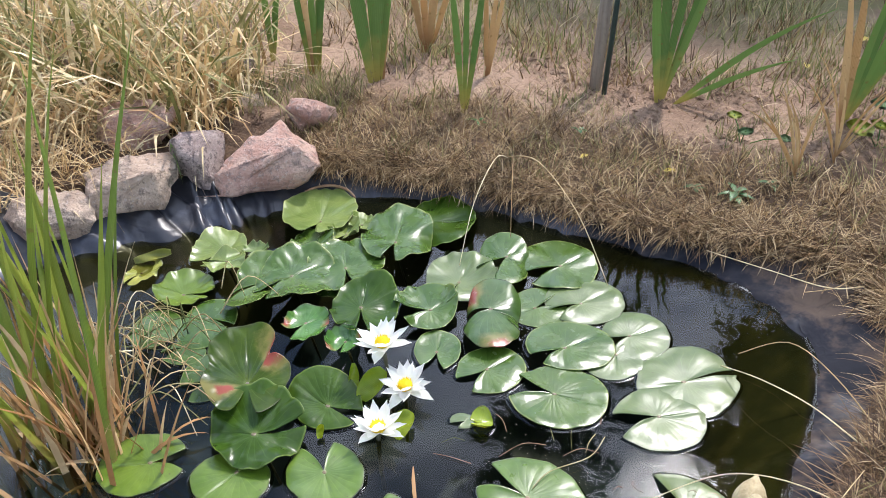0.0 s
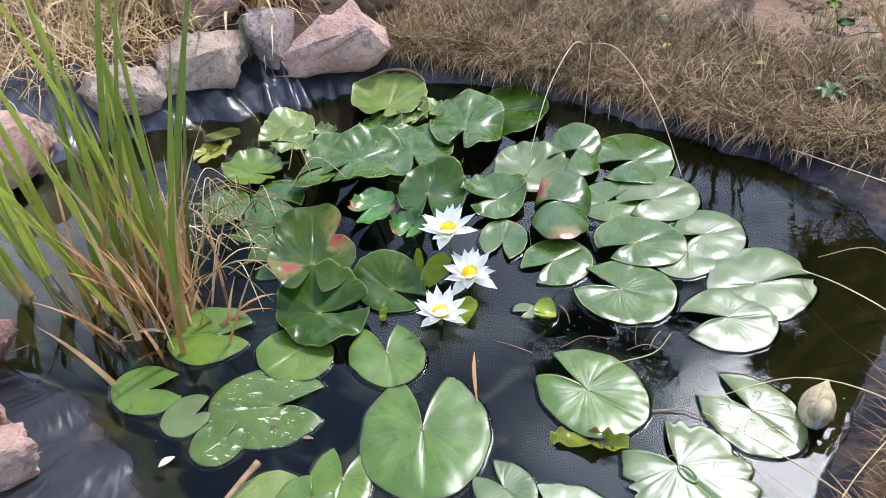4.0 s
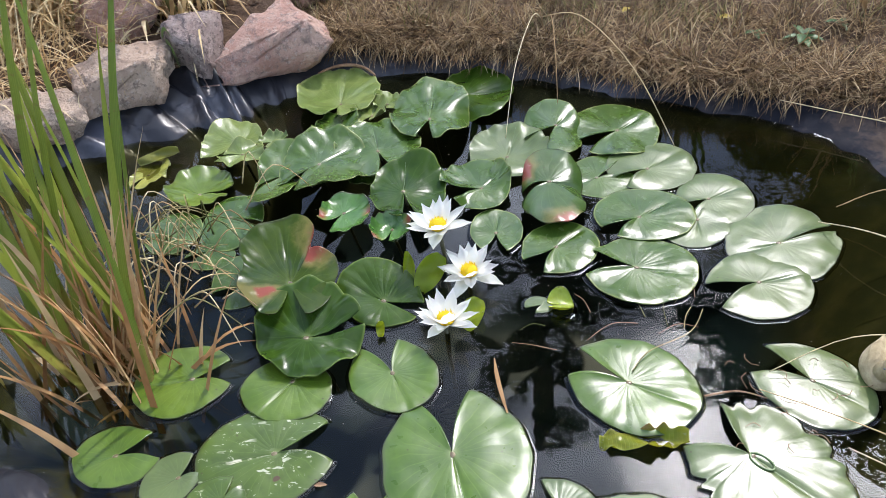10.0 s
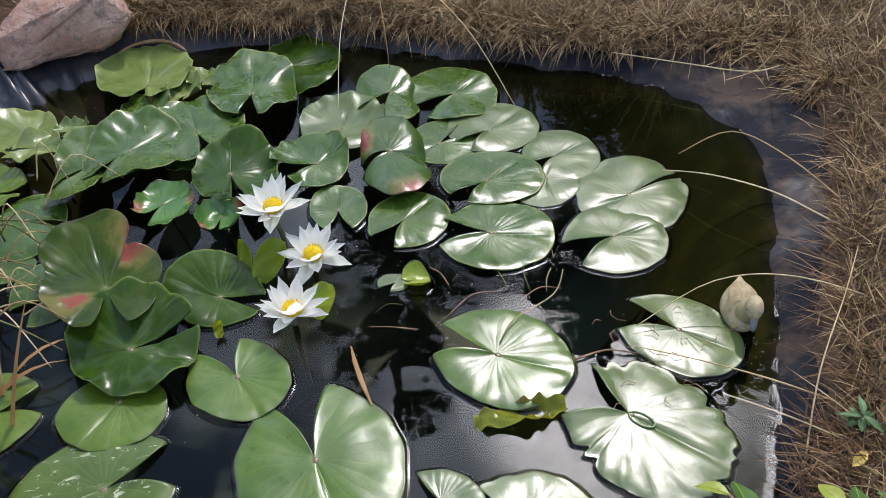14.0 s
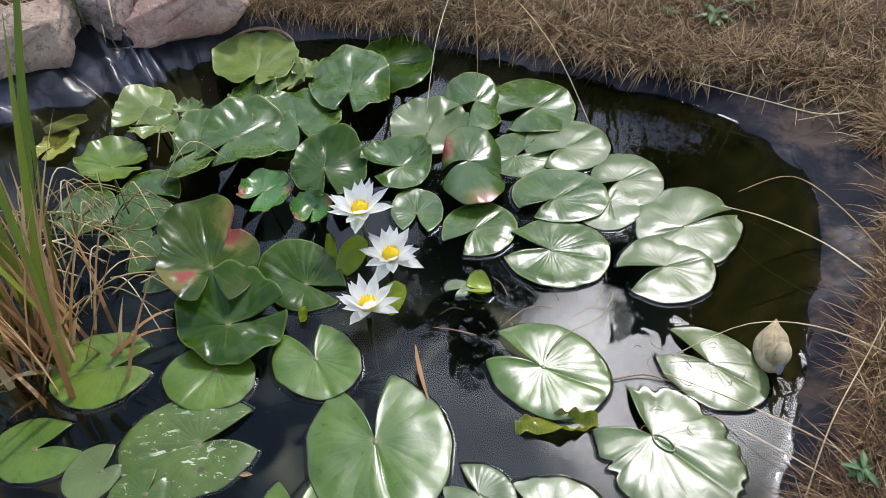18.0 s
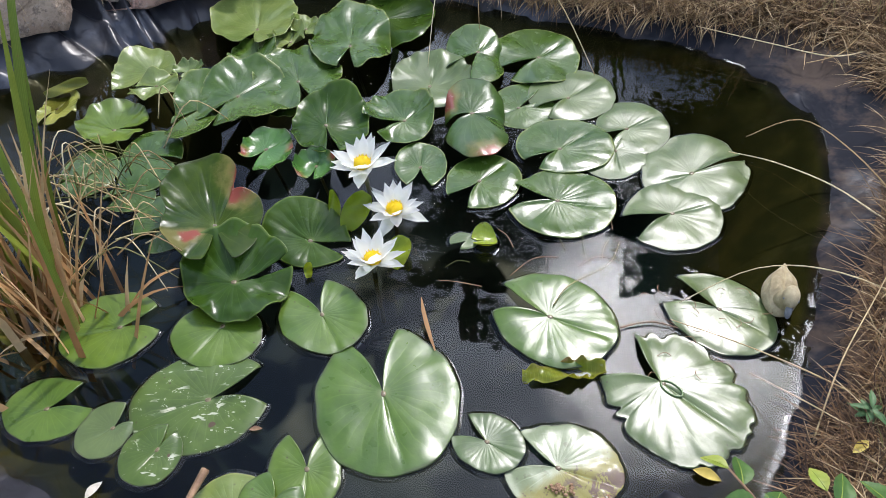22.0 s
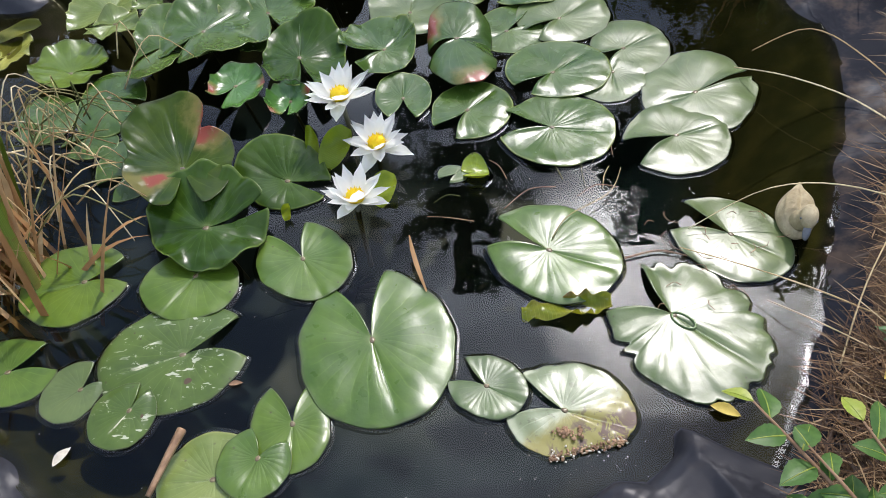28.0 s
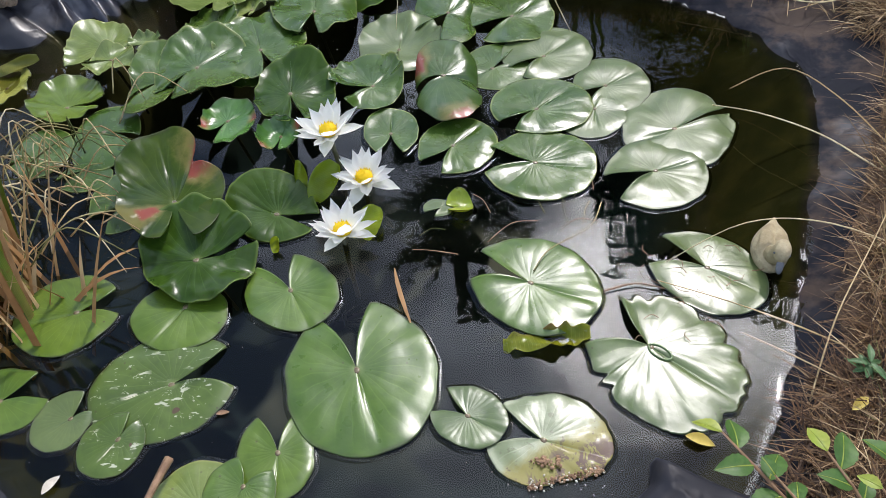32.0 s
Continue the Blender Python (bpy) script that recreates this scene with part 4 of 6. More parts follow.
lily_pad(-0.394, 1.815, 0.010, 0.033, 0.029, 0, -138, 40, (-0.001, 0.002), PAD_OLIVE, "small crowded lily pad", seed=44)
lily_pad(-0.080, 1.609, 0.030, 0.104, 0.076, 90, -83, 14, (-0.008, -0.011), PAD_DARK, "dark green lily pad raised on its stalk", seed=45, folds=((0.012, 2, 80),), ridge=0.002)
lily_pad(-0.193, 1.532, 0.020, 0.064, 0.048, 90, -128, 40, (-0.005, 0.009), PAD_RED3, "cupped lily pad with a pool of water in it", seed=46, lift=0.014)
lily_pad(-0.099, 1.472, 0.026, 0.044, 0.038, 90, -100, 24, (0.001, 0.012), PAD_RED3, "small cupped lily pad with reddish edges", seed=47, lift=0.022)
lily_pad(-0.510, 1.642, 0.004, 0.076, 0.068, 90, -15, 14, (0.006, -0.018), PAD_BRIGHT, "bright green lily pad near the reeds", seed=48)
lily_pad(-0.416, 1.536, 0.007, 0.089, 0.057, 90, -10, 26, (-0.005, 0.012), PAD_DEEP, "green lily pad overlapping its neighbour near the reeds", seed=49)
lily_pad(-0.520, 1.502, 0.003, 0.066, 0.051, 90, -150, 8, (-0.000, -0.005), PAD_DEEP, "dull green lily pad among straw", seed=50)
lily_pad(-0.430, 1.433, 0.002, 0.046, 0.036, 0, -161, 30, (-0.007, 0.016), PAD_DEEP, "small lily pad under straw", seed=51)
lily_pad(-0.638, 1.706, -0.004, 0.063, 0.037, 90, -107, 14, (-0.005, -0.001), PAD_YELLOW, "yellowing lily pad just under the surface", seed=52)
lily_pad(-0.262, 1.345, 0.046, 0.120, 0.086, 108, -75, 22, (0.014, -0.038), PAD_RED, "large dark lily pad raised and buckled, red at its tears", seed=53, folds=((0.008, 2, 40),), lift=0.010, ridge=0.003, crease=(110, 0.20), rumple=0.007, bays=((46, 20, 0.42), (186, 22, 0.18)))
lily_pad(-0.357, 1.369, 0.004, 0.072, 0.050, 101, -120, 40, (0.003, -0.014), PAD_DEEP, "lily pad under a larger raised one", seed=54)
lily_pad(-0.205, 1.222, 0.024, 0.095, 0.084, 128, 12, 14, (0.001, -0.017), PAD_DARK, "large dark glossy lily pad, wavy at its front rim", seed=55, folds=((0.006, 5, 20),), ridge=0.003, crease=(75, 0.36), rumple=0.012)
lily_pad(-0.106, 1.331, 0.012, 0.083, 0.068, 130, -25, 24, (0.012, -0.019), PAD_DARK, "dark green lily pad with a folded lobe", seed=56, ridge=0.0024, crease=(100, 0.25), rumple=0.004)
lily_pad(0.165, 1.314, 0.002, 0.024, 0.020, 171, -134, 50, (0.005, -0.001), PAD_GREY, "tiny grey-green lily pad", seed=57, ridge=0.0005)
lily_pad(0.201, 1.313, 0.008, 0.028, 0.021, 102, -175, 30, (-0.001, -0.002), CURL_LEAF, "tiny curled yellow-green lily pad", seed=58, lift=0.012, folds=((0.008, 2, 90),), ridge=0.0005)


# ---- blades and stems ----
def ribbon(points, widths, side, fold=0.0, closed=False):
    """A leaf blade along points: a creased strip, two faces wide, with its own thickness at the crease."""
    bm = bmesh.new()
    uv = bm.loops.layers.uv.new("UVMap")
    rows, n = [], len(points)
    for i, (p, w) in enumerate(zip(points, widths)):
        a = points[min(i + 1, n - 1)] - points[max(i - 1, 0)]
        s = side - a * (side.dot(a) / max(a.length_squared, 1e-9))
        s = s.normalized() if s.length > 1e-6 else Vector((1, 0, 0))
        up = a.cross(s).normalized() if a.length > 1e-9 else Vector((0, 0, 1))
        rows.append([bm.verts.new(p - s * w / 2), bm.verts.new(p + up * w * fold), bm.verts.new(p + s * w / 2), bm.verts.new(p - up * min(0.0012, w * 0.15))])
    for i in range(n - 1):
        for k, l in ((0, 1), (1, 2), (2, 3), (3, 0)):
            f = bm.faces.new((rows[i][k], rows[i][l], rows[i + 1][l], rows[i + 1][k]))
            us = {0: 0.0, 1: 0.5, 2: 1.0, 3: 0.5}
            for lp, (uu, vv) in zip(f.loops, ((us[k], i / (n - 1)), (us[l], i / (n - 1)), (us[l], (i + 1) / (n - 1)), (us[k], (i + 1) / (n - 1)))):
                lp[uv].uv = (uu, vv)
        for k in (0, 2):
            ed_ = bm.edges.get((rows[i][k], rows[i + 1][k]))
            ed_.smooth = False
    return bm


def arc(base, heading, lean, length, droop=0.3, n=9, twist=0.0):
    """Points of a blade that rises from base, leaning lean degrees towards heading and bending over by droop."""
    pts, p = [], Vector(base)
    ang, hd = radians(lean), radians(heading)
    for i in range(n):
        pts.append(p.copy())
        a = ang + droop * (i / (n - 1)) ** 1.6 * 1.6
        h = hd + twist * i / (n - 1)
        p = p + Vector((math.sin(a) * math.cos(h), math.sin(a) * math.sin(h), math.cos(a))) * (length / (n - 1))
    return pts


def taper(n, w, low=0.6, sharp=1.0):
    return [w * (low + (1 - low) * min(1, 3 * i / (n - 1))) * max(0.03, (1 - (i / (n - 1)) ** (2.2 * sharp))) for i in range(n)]


def add_blade(parent, material, base, heading, lean, length, width, droop=0.3, name="blade", fold=0.12, rng=random, low=0.7):
    pts = arc(base, heading, lean, length, droop, 9, rng.uniform(-0.4, 0.4))
    sd = radians(heading + 90 + rng.uniform(-50, 50))
    return part(name, ribbon(pts, taper(9, width, low), Vector((math.cos(sd), math.sin(sd), 0)), fold), material, parent)


def reed_clump(place, greens, deads, label, seed, head=115, spread=0.07, tall=0.75, lean=(4, 22), stalk=0.014):
    rng = random.Random(seed)
    ob = empty("reed_clump", place)
    for _ in range(greens):
        b = (rng.gauss(0, spread * 0.6), rng.gauss(0, spread * 0.6), -0.06)
        add_blade(ob, REED, b, head + rng.gauss(0, 38), rng.uniform(*lean), tall * rng.uniform(0.6, 1.1), stalk * rng.uniform(0.7, 1.25), rng.uniform(0.0, 0.22), "green_blade", 0.18, rng)
    for _ in range(deads):
        b = (rng.gauss(0, spread), rng.gauss(0, spread), -0.05)
        bent = rng.random() < 0.22
        add_blade(ob, DEAD, b, rng.uniform(20, 260), rng.uniform(20, 45) if bent else rng.uniform(3, 26), tall * (rng.uniform(0.16, 0.34) if bent else rng.uniform(0.2, 0.6)), min(stalk, 0.014) * rng.uniform(0.3, 0.95), rng.uniform(0.5, 1.3) if bent else rng.uniform(0.0, 0.35), "dead_blade", 0.07, rng, 1.0)
    return tagged(ob, label, "reeds")


reed_clump((-0.52, 1.155, 0.0), 23, 54, "clump of tall green reeds with dead brown lower leaves", 5, head=132, tall=0.80, stalk=0.0195)
reed_clump((-0.47, 1.16, 0.0), 0, 40, "tangle of dead brown reed leaves in the water", 15, head=100, tall=0.62, spread=0.045, stalk=0.013)


def leaning_reed(place, blades, label, seed, thick=0.011):
    """A leaning shoot: blades packed in a sheath that goes on, brown, under the water."""
    rng = random.Random(seed)
    ob = empty("reed_shoot", place)
    for k in range(blades):
        b = (rng.gauss(0, 0.006), rng.gauss(0, 0.006), -0.01)
        add_blade(ob, REED, b, 150 + rng.gauss(0, 9), rng.uniform(24, 34), rng.uniform(0.26, 0.52), rng.uniform(0.014, 0.021), rng.uniform(-0.05, 0.2), "green_blade", 0.22, rng)
    part("sheath", tube([Vector((-0.035, 0.018, 0.07)), Vector((0, 0, 0.0)), Vector((0.05, -0.03, -0.06)), Vector((0.12, -0.075, -0.16))], [thick * 0.8, thick, thick * 1.1, thick], 10), STALK, ob, "brown wet sheath going down under the water")
    return tagged(ob, label, "reeds")


leaning_reed((-0.674, 1.135, 0.0), 8, "leaning green reed shoot with a brown sheath in the water", 7, 0.013)
leaning_reed((-0.771, 1.145, 0.0), 5, "slim leaning green reed shoot in the water", 8, 0.008)


# ---- flowers ----
def water_lily(x, y, z, size, seed, tilt=(0, 0)):
    """An open white water lily: rings of pointed petals round a yellow boss of stamens, on a stalk."""
    rng = random.Random(seed)
    ob = new("water_lily")
    ob.empty_display_size = 0.03
    ob.matrix_basis = pose(x, y, z, tilt[0], tilt[1], rng.uniform(0, 360))

    def petal(head, rise, length, width, curl, material, name):
        bm = bmesh.new()
        n, m = 8, 5
        grid = []
        for i in range(n):
            t = i / (n - 1)
            a = radians(rise) + curl * t
            row = []
            wdt = width * (math.sin(math.pi * min(1, t * 0.78 + 0.20)) ** 0.7) * (1 - 0.72 * max(0, t - 0.72) / 0.28) if i < n - 1 else 0.0006
            d0 = length * t
            px, pz = d0 * math.cos(radians(rise) + curl * t * 0.5), d0 * math.sin(radians(rise) + curl * t * 0.5)
            for k in range(m):
                s = k / (m - 1) * 2 - 1
                cup = 0.20 * wdt * (s * s)
                row.append(bm.verts.new((px - math.sin(a) * cup + 0.004, s * wdt / 2, pz + math.cos(a) * cup)))
            grid.append(row)
        for i in range(n - 1):
            for k in range(m - 1):
                bm.faces.new((grid[i][k], grid[i][k + 1], grid[i + 1][k + 1], grid[i + 1][k]))
        o = part(name, bm, material, ob)
        o.matrix_basis = pose(0, 0, 0, 0, 0, head)

    rings = ((4, -2, 1.02, 0.30, 0.10, SEPAL, "sepal"), (8, 16, 1.04, 0.26, 0.30, PETAL, "petal"), (8, 40, 1.0, 0.25, 0.26, PETAL, "petal"))
    for r, (cnt, rise, ln, wd, cu, mt, nm) in enumerate(rings):
        for k in range(cnt):
            petal((k + 0.5 * (r % 2)) * 360 / cnt + rng.uniform(-9, 9), rise + rng.uniform(-7, 7), size * ln * rng.uniform(0.9, 1.05), size * wd * rng.uniform(0.95, 1.15) * 1.4, cu + rng.uniform(-0.1, 0.2), mt, nm)
    for ring, (cnt, rise, ln) in enumerate(((36, 30, 0.44), (32, 46, 0.44), (24, 66, 0.38))):
        bm = bmesh.new()
        for k in range(cnt):
            a = radians(k * 360 / cnt + rng.uniform(-8, 8))
            b = radians(rise + rng.uniform(-8, 8))
            ln2 = size * ln * rng.uniform(0.85, 1.1)
            d = Vector((math.cos(a) * math.cos(b), math.sin(a) * math.cos(b), math.sin(b)))
            s = Vector((-math.sin(a), math.cos(a), 0)) * size * 0.036
            tip = d * ln2 + Vector((0, 0, 0.002)) - Vector((math.cos(a), math.sin(a), 0)) * size * 0.08
            u = d.cross(s).normalized() * size * 0.018
            p0, p1 = d * 0.004, d * ln2 * 0.6
            v = [bm.verts.new(p) for p in (p0 - s, p0 + s, p1 + s * 1.2, p1 - s * 1.2, tip, p0 + u, p1 + u)]
            for f in ((0, 1, 2, 3), (3, 2, 4), (0, 5, 6, 3), (5, 1, 2, 6), (3, 6, 4), (6, 2, 4)):
                bm.faces.new([v[i] for i in f])
        part("stamen_ring", bm, STAMEN, ob, "orange-yellow stamens")
    bm = bmesh.new()
    bmesh.ops.create_uvsphere(bm, u_segments=14, v_segments=8, radius=size * 0.27, matrix=Matrix.Translation((0, 0, size * 0.17)) @ Matrix.Diagonal((1, 1, 0.7, 1)))
    part("stigma_disc", bm, STAMEN, ob, "yellow centre disc")
    depth = z + 0.12
    part("stalk", tube([Vector((0, 0, 0.004)), Vector((0.004, 0.002, -depth * 0.4)), Vector((0.01, 0.01, -depth))], [0.0045, 0.004, 0.004], 8), STALK, ob)
    return tagged(ob, "open white water lily with yellow centre, just above the water", "water lily", "water lily flowers")


water_lily(-0.006, 1.422, 0.078, 0.057, 3, (-8, 0))
water_lily(0.048, 1.363, 0.026, 0.055, 11, (-6, 4))
water_lily(0.013, 1.252, 0.018, 0.055, 23, (-7, -3))


# ---- stones ----
def stone(x, y, z, size, rz, material, label, seed, tilt=(0, 0), name="stone"):
    """A broken lump of rock: a hull of random corners, its facets roughened and its edges worn."""
    rng = random.Random(seed)
    bm = bmesh.new()
    for _ in range(19):
        v = Vector((rng.gauss(0, 1), rng.gauss(0, 1), rng.gauss(0, 1))).normalized()
        m = max(abs(v.x), abs(v.y), abs(v.z))
        v = v / (m ** 0.85)
        bm.verts.new((v.x * size[0] / 2, v.y * size[1] / 2, v.z * size[2] / 2))
    bmesh.ops.convex_hull(bm, input=bm.verts[:])
    bmesh.ops.delete(bm, geom=[v for v in bm.verts if not v.link_faces], context='VERTS')
    bmesh.ops.bevel(bm, geom=bm.edges[:], offset=min(size) * 0.035, segments=2, affect='EDGES', profile=0.6)
    bmesh.ops.triangulate(bm, faces=bm.faces[:])
    bmesh.ops.subdivide_edges(bm, edges=bm.edges[:], cuts=3, use_grid_fill=True)
    for v in bm.verts:
        n = v.co.normalized()
        v.co += n * (0.013 * fbm(v.co.x + seed, v.co.y, v.co.z, 26, 5) + 0.018 * fbm(v.co.x, v.co.y + seed, v.co.z, 8, 2))
    ob = mesh_object(name, bm, material)
    for p in ob.data.polygons:
        p.use_smooth = True
    ob.matrix_basis = pose(x, y, z, tilt[0], tilt[1], rz)
    return tagged(ob, label, "stone", "stones round the pond")


stone(-0.46, 2.14, 0.105, (0.27, 0.22, 0.13), 18, STONE_PINK, "broken pink granite stone on the rubber sheet", 4, (12, -6))
stone(-0.63, 2.10, 0.105, (0.14, 0.20, 0.13), 30, STONE_GREY, "rough grey granite stone wedged between others", 9, (4, 8))
stone(-0.75, 1.95, 0.100, (0.23, 0.17, 0.13), 35, STONE_BUFF, "buff granite stone holding down the sheet", 21, (6, 0))
stone(-0.89, 1.80, 0.085, (0.21, 0.14, 0.09), 15, STONE_BUFF, "flat buff stone half hidden by straw", 33)
stone(-0.40, 2.40, 0.120, (0.12, 0.13, 0.12), 70, STONE_PINK, "small pale pink stone on the bank", 41)
stone(-0.62, 2.50, 0.090, (0.13, 0.10, 0.07), 10, STONE_BUFF, "small buff stone half buried in the bank", 57)
stone(-0.86, 2.22, 0.120, (0.20, 0.20, 0.16), 50, STONE_PINK, "reddish stone behind dry grass", 63)
stone(-0.76, 2.78, 0.100, (0.16, 0.12, 0.12), 25, STONE_GREY, "grey stone at the foot of dry grass", 71)
stone(-1.02, 1.53, 0.085, (0.20, 0.14, 0.12), 80, STONE_PINK, "pink stone at the pond's reedy end", 83)
stone(-0.66, 0.85, 0.070, (0.17, 0.12, 0.11), 15, STONE_PINK, "pale pink granite stone on the rubber sheet", 95)
stone(-0.59, 0.755, 0.065, (0.19, 0.12, 0.11), 25, STONE_PINK, "mauve-pink granite stone beside another", 103)
stone(-0.74, 0.98, 0.065, (0.16, 0.10, 0.09), 60, STONE_RED, "reddish-brown stone on the rubber sheet", 111)


# ---- grass ----
def tuft_stuff(name, seeds, material, label, category="dry grass"):
    """Many blades in one mesh: rows of x, y, z, heading, lean, length, width, droop."""
    n = len(seeds)
    s = np.asarray(seeds, float)
    hd, ln, L, w, dr = np.radians(s[:, 3]), np.radians(s[:, 4]), s[:, 5], s[:, 6], s[:, 7]
    p = s[:, :3].copy()
    side = np.stack([-np.sin(hd), np.cos(hd), 0 * hd], 1)
    tw = np.random.RandomState(5).uniform(-1, 1, n)[:, None]
    side = side + tw * np.stack([np.cos(hd), np.sin(hd), 0 * hd], 1)
    side /= np.linalg.norm(side, axis=1)[:, None]
    rows = []
    for k in range(4):
        wk = w * (1.0, 0.9, 0.6, 0.0)[k]
        if k < 3:
            rows += [p - side * wk[:, None] / 2, p + side * wk[:, None] / 2]
        else:
            rows += [p]
        a = ln + dr * (k / 3.0)
        p = p + np.stack([np.sin(a) * np.cos(hd), np.sin(a) * np.sin(hd), np.cos(a)], 1) * (L / 3)[:, None]
    verts = np.stack(rows, 1).reshape(-1, 3)
    base = np.arange(n)[:, None] * 7
    quads = np.concatenate([base + [0, 1, 3, 2], base + [2, 3, 5, 4]])
    tris = base + [4, 5, 6]
    me = bpy.data.meshes.new(name)
    me.vertices.add(len(verts))
    me.vertices.foreach_set("co", verts.ravel())
    loops = np.concatenate([quads.ravel(), tris.ravel()])
    me.loops.add(len(loops))
    me.loops.foreach_set("vertex_index", loops)
    nq, nt = len(quads), len(tris)
    me.polygons.add(nq + nt)
    me.polygons.foreach_set("loop_start", np.concatenate([np.arange(nq) * 4, nq * 4 + np.arange(nt) * 3]))
    me.update(calc_edges=True)
    me.validate()
    me.materials.append(material)
    ob = new(name, me)
    return tagged(ob, label, category, kind="stuff")


rg = random.Random(42)


def ground_blades(count, place, length, width, lean, droop, heading=None, clump=0.02, per=7):
    rows = []
    while len(rows) < count:
        c = place()
        if c is None:
            continue
        hd0 = rg.uniform(0, 360) if heading is None else heading(*c)
        for _ in range(rg.randint(per // 2, per)):
            x, y = c[0] + rg.gauss(0, clump), c[1] + rg.gauss(0, clump)
            rows.append((x, y, ground_height(x, y) - 0.004, hd0 + rg.gauss(0, 60), rg.uniform(*lean), rg.uniform(*length), width * rg.uniform(0.6, 1.3), rg.uniform(*droop)))
    return rows


def bank(lo, hi, d0, d1):
    def place():
        deg = rg.uniform(lo, hi)
        d = float(by_angle(deg, LIP)) + d0 + (d1 - d0) * rg.random() ** 1.3
        return at(deg, d)
    return place


def inward(x, y):
    return math.degrees(math.atan2(CENTRE[1] - y, CENTRE[0] - x)) + rg.gauss(0, 25)


def in_box(x0, x1, y0, y1, thin=0.0, scale=3.0):
    def place():
        x, y = rg.uniform(x0, x1), rg.uniform(y0, y1)
        if thin and noise.noise((x * scale, y * scale, 2.2)) < thin:
            return None
        d0 = np.array((x, y)) - CENTRE
        if math.hypot(*d0) < float(shore(math.degrees(math.atan2(d0[1], d0[0])))) + 0.12:
            return None
        return x, y
    return place


rows = ground_blades(15000, bank(14, 112, -0.005, 0.42), (0.035, 0.10), 0.0026, (30, 86), (0.1, 1.1), clump=0.013, per=14)
rows += ground_blades(11000, bank(14, 112, 0.0, 0.40), (0.04, 0.12), 0.0021, (68, 97), (-0.2, 0.4), clump=0.022, per=9)
rows += ground_blades(7500, bank(14, 112, -0.016, 0.03), (0.04, 0.115), 0.0024, (46, 100), (0.5, 1.4), inward, 0.008, 16)
rows += ground_blades(4200, bank(-46, 14, 0.03, 0.42), (0.035, 0.10), 0.0023, (38, 86), (0.2, 1.1), clump=0.012, per=13)
rows += ground_blades(3200, bank(-52, 14, 0.045, 0.42), (0.04, 0.13), 0.0019, (68, 97), (-0.2, 0.4), clump=0.022, per=9)
# right bank: over half the blades take the darker brown material
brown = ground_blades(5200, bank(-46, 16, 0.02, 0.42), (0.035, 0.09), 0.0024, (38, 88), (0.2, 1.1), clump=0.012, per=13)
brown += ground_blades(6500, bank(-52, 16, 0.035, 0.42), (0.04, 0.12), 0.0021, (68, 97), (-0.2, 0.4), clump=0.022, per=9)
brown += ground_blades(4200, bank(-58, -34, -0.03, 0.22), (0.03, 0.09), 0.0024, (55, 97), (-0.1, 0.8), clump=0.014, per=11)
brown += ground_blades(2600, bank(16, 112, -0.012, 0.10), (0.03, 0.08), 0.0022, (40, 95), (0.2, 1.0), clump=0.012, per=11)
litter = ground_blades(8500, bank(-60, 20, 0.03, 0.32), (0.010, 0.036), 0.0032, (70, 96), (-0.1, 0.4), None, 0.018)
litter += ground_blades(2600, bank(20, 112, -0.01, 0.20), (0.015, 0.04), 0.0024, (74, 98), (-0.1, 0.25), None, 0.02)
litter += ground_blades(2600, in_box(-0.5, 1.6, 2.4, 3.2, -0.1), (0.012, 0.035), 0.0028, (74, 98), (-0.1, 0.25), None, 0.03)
tuft_stuff("plant_litter", litter + brown, LITTER, "dark brown matted plant litter and dead stems on the bank", "plant litter")
rows += ground_blades(6500, in_box(0.85, 2.3, 0.6, 2.6), (0.035, 0.10), 0.0024, (35, 85), (0.1, 0.9), clump=0.03)
rows += ground_blades(2200, in_box(-0.4, 1.7, 2.45, 2.95, 0.0), (0.02, 0.07), 0.0022, (30, 85), (0.1, 0.8))
rows += ground_blades(9000, in_box(-0.6, 3.6, 2.75, 5.4, -0.25), (0.05, 0.13), 0.0046, (10, 60), (0.1, 0.8), clump=0.05)
rows += ground_blades(1500, in_box(0.45, 1.2, 0.35, 0.95), (0.04, 0.10), 0.0024, (40, 85), (0.1, 0.9))
tuft_stuff("dry_grass", rows, DRY, "matted dry tan grass overhanging the pond's edge")
rows = ground_blades(1500, bank(-40, 112, 0.03, 0.5), (0.03, 0.07), 0.0024, (10, 60), (0.1, 0.6))
rows += ground_blades(900, in_box(-0.45, 1.3, 2.2, 2.7, 0.1, 6), (0.03, 0.08), 0.0026, (5, 50), (0.1, 0.6))
rows += ground_blades(15000, in_box(-0.3, 3.8, 2.82, 5.6, -0.3), (0.04, 0.12), 0.0048, (5, 55), (0.1, 0.7), clump=0.05)
rows += ground_blades(700, in_box(-0.75, -0.3, 2.4, 2.75), (0.05, 0.12), 0.003, (5, 50), (0.1, 0.7))
tuft_stuff("green_grass", rows, GREENISH, "sparse half-green grass among the dry", "grass")

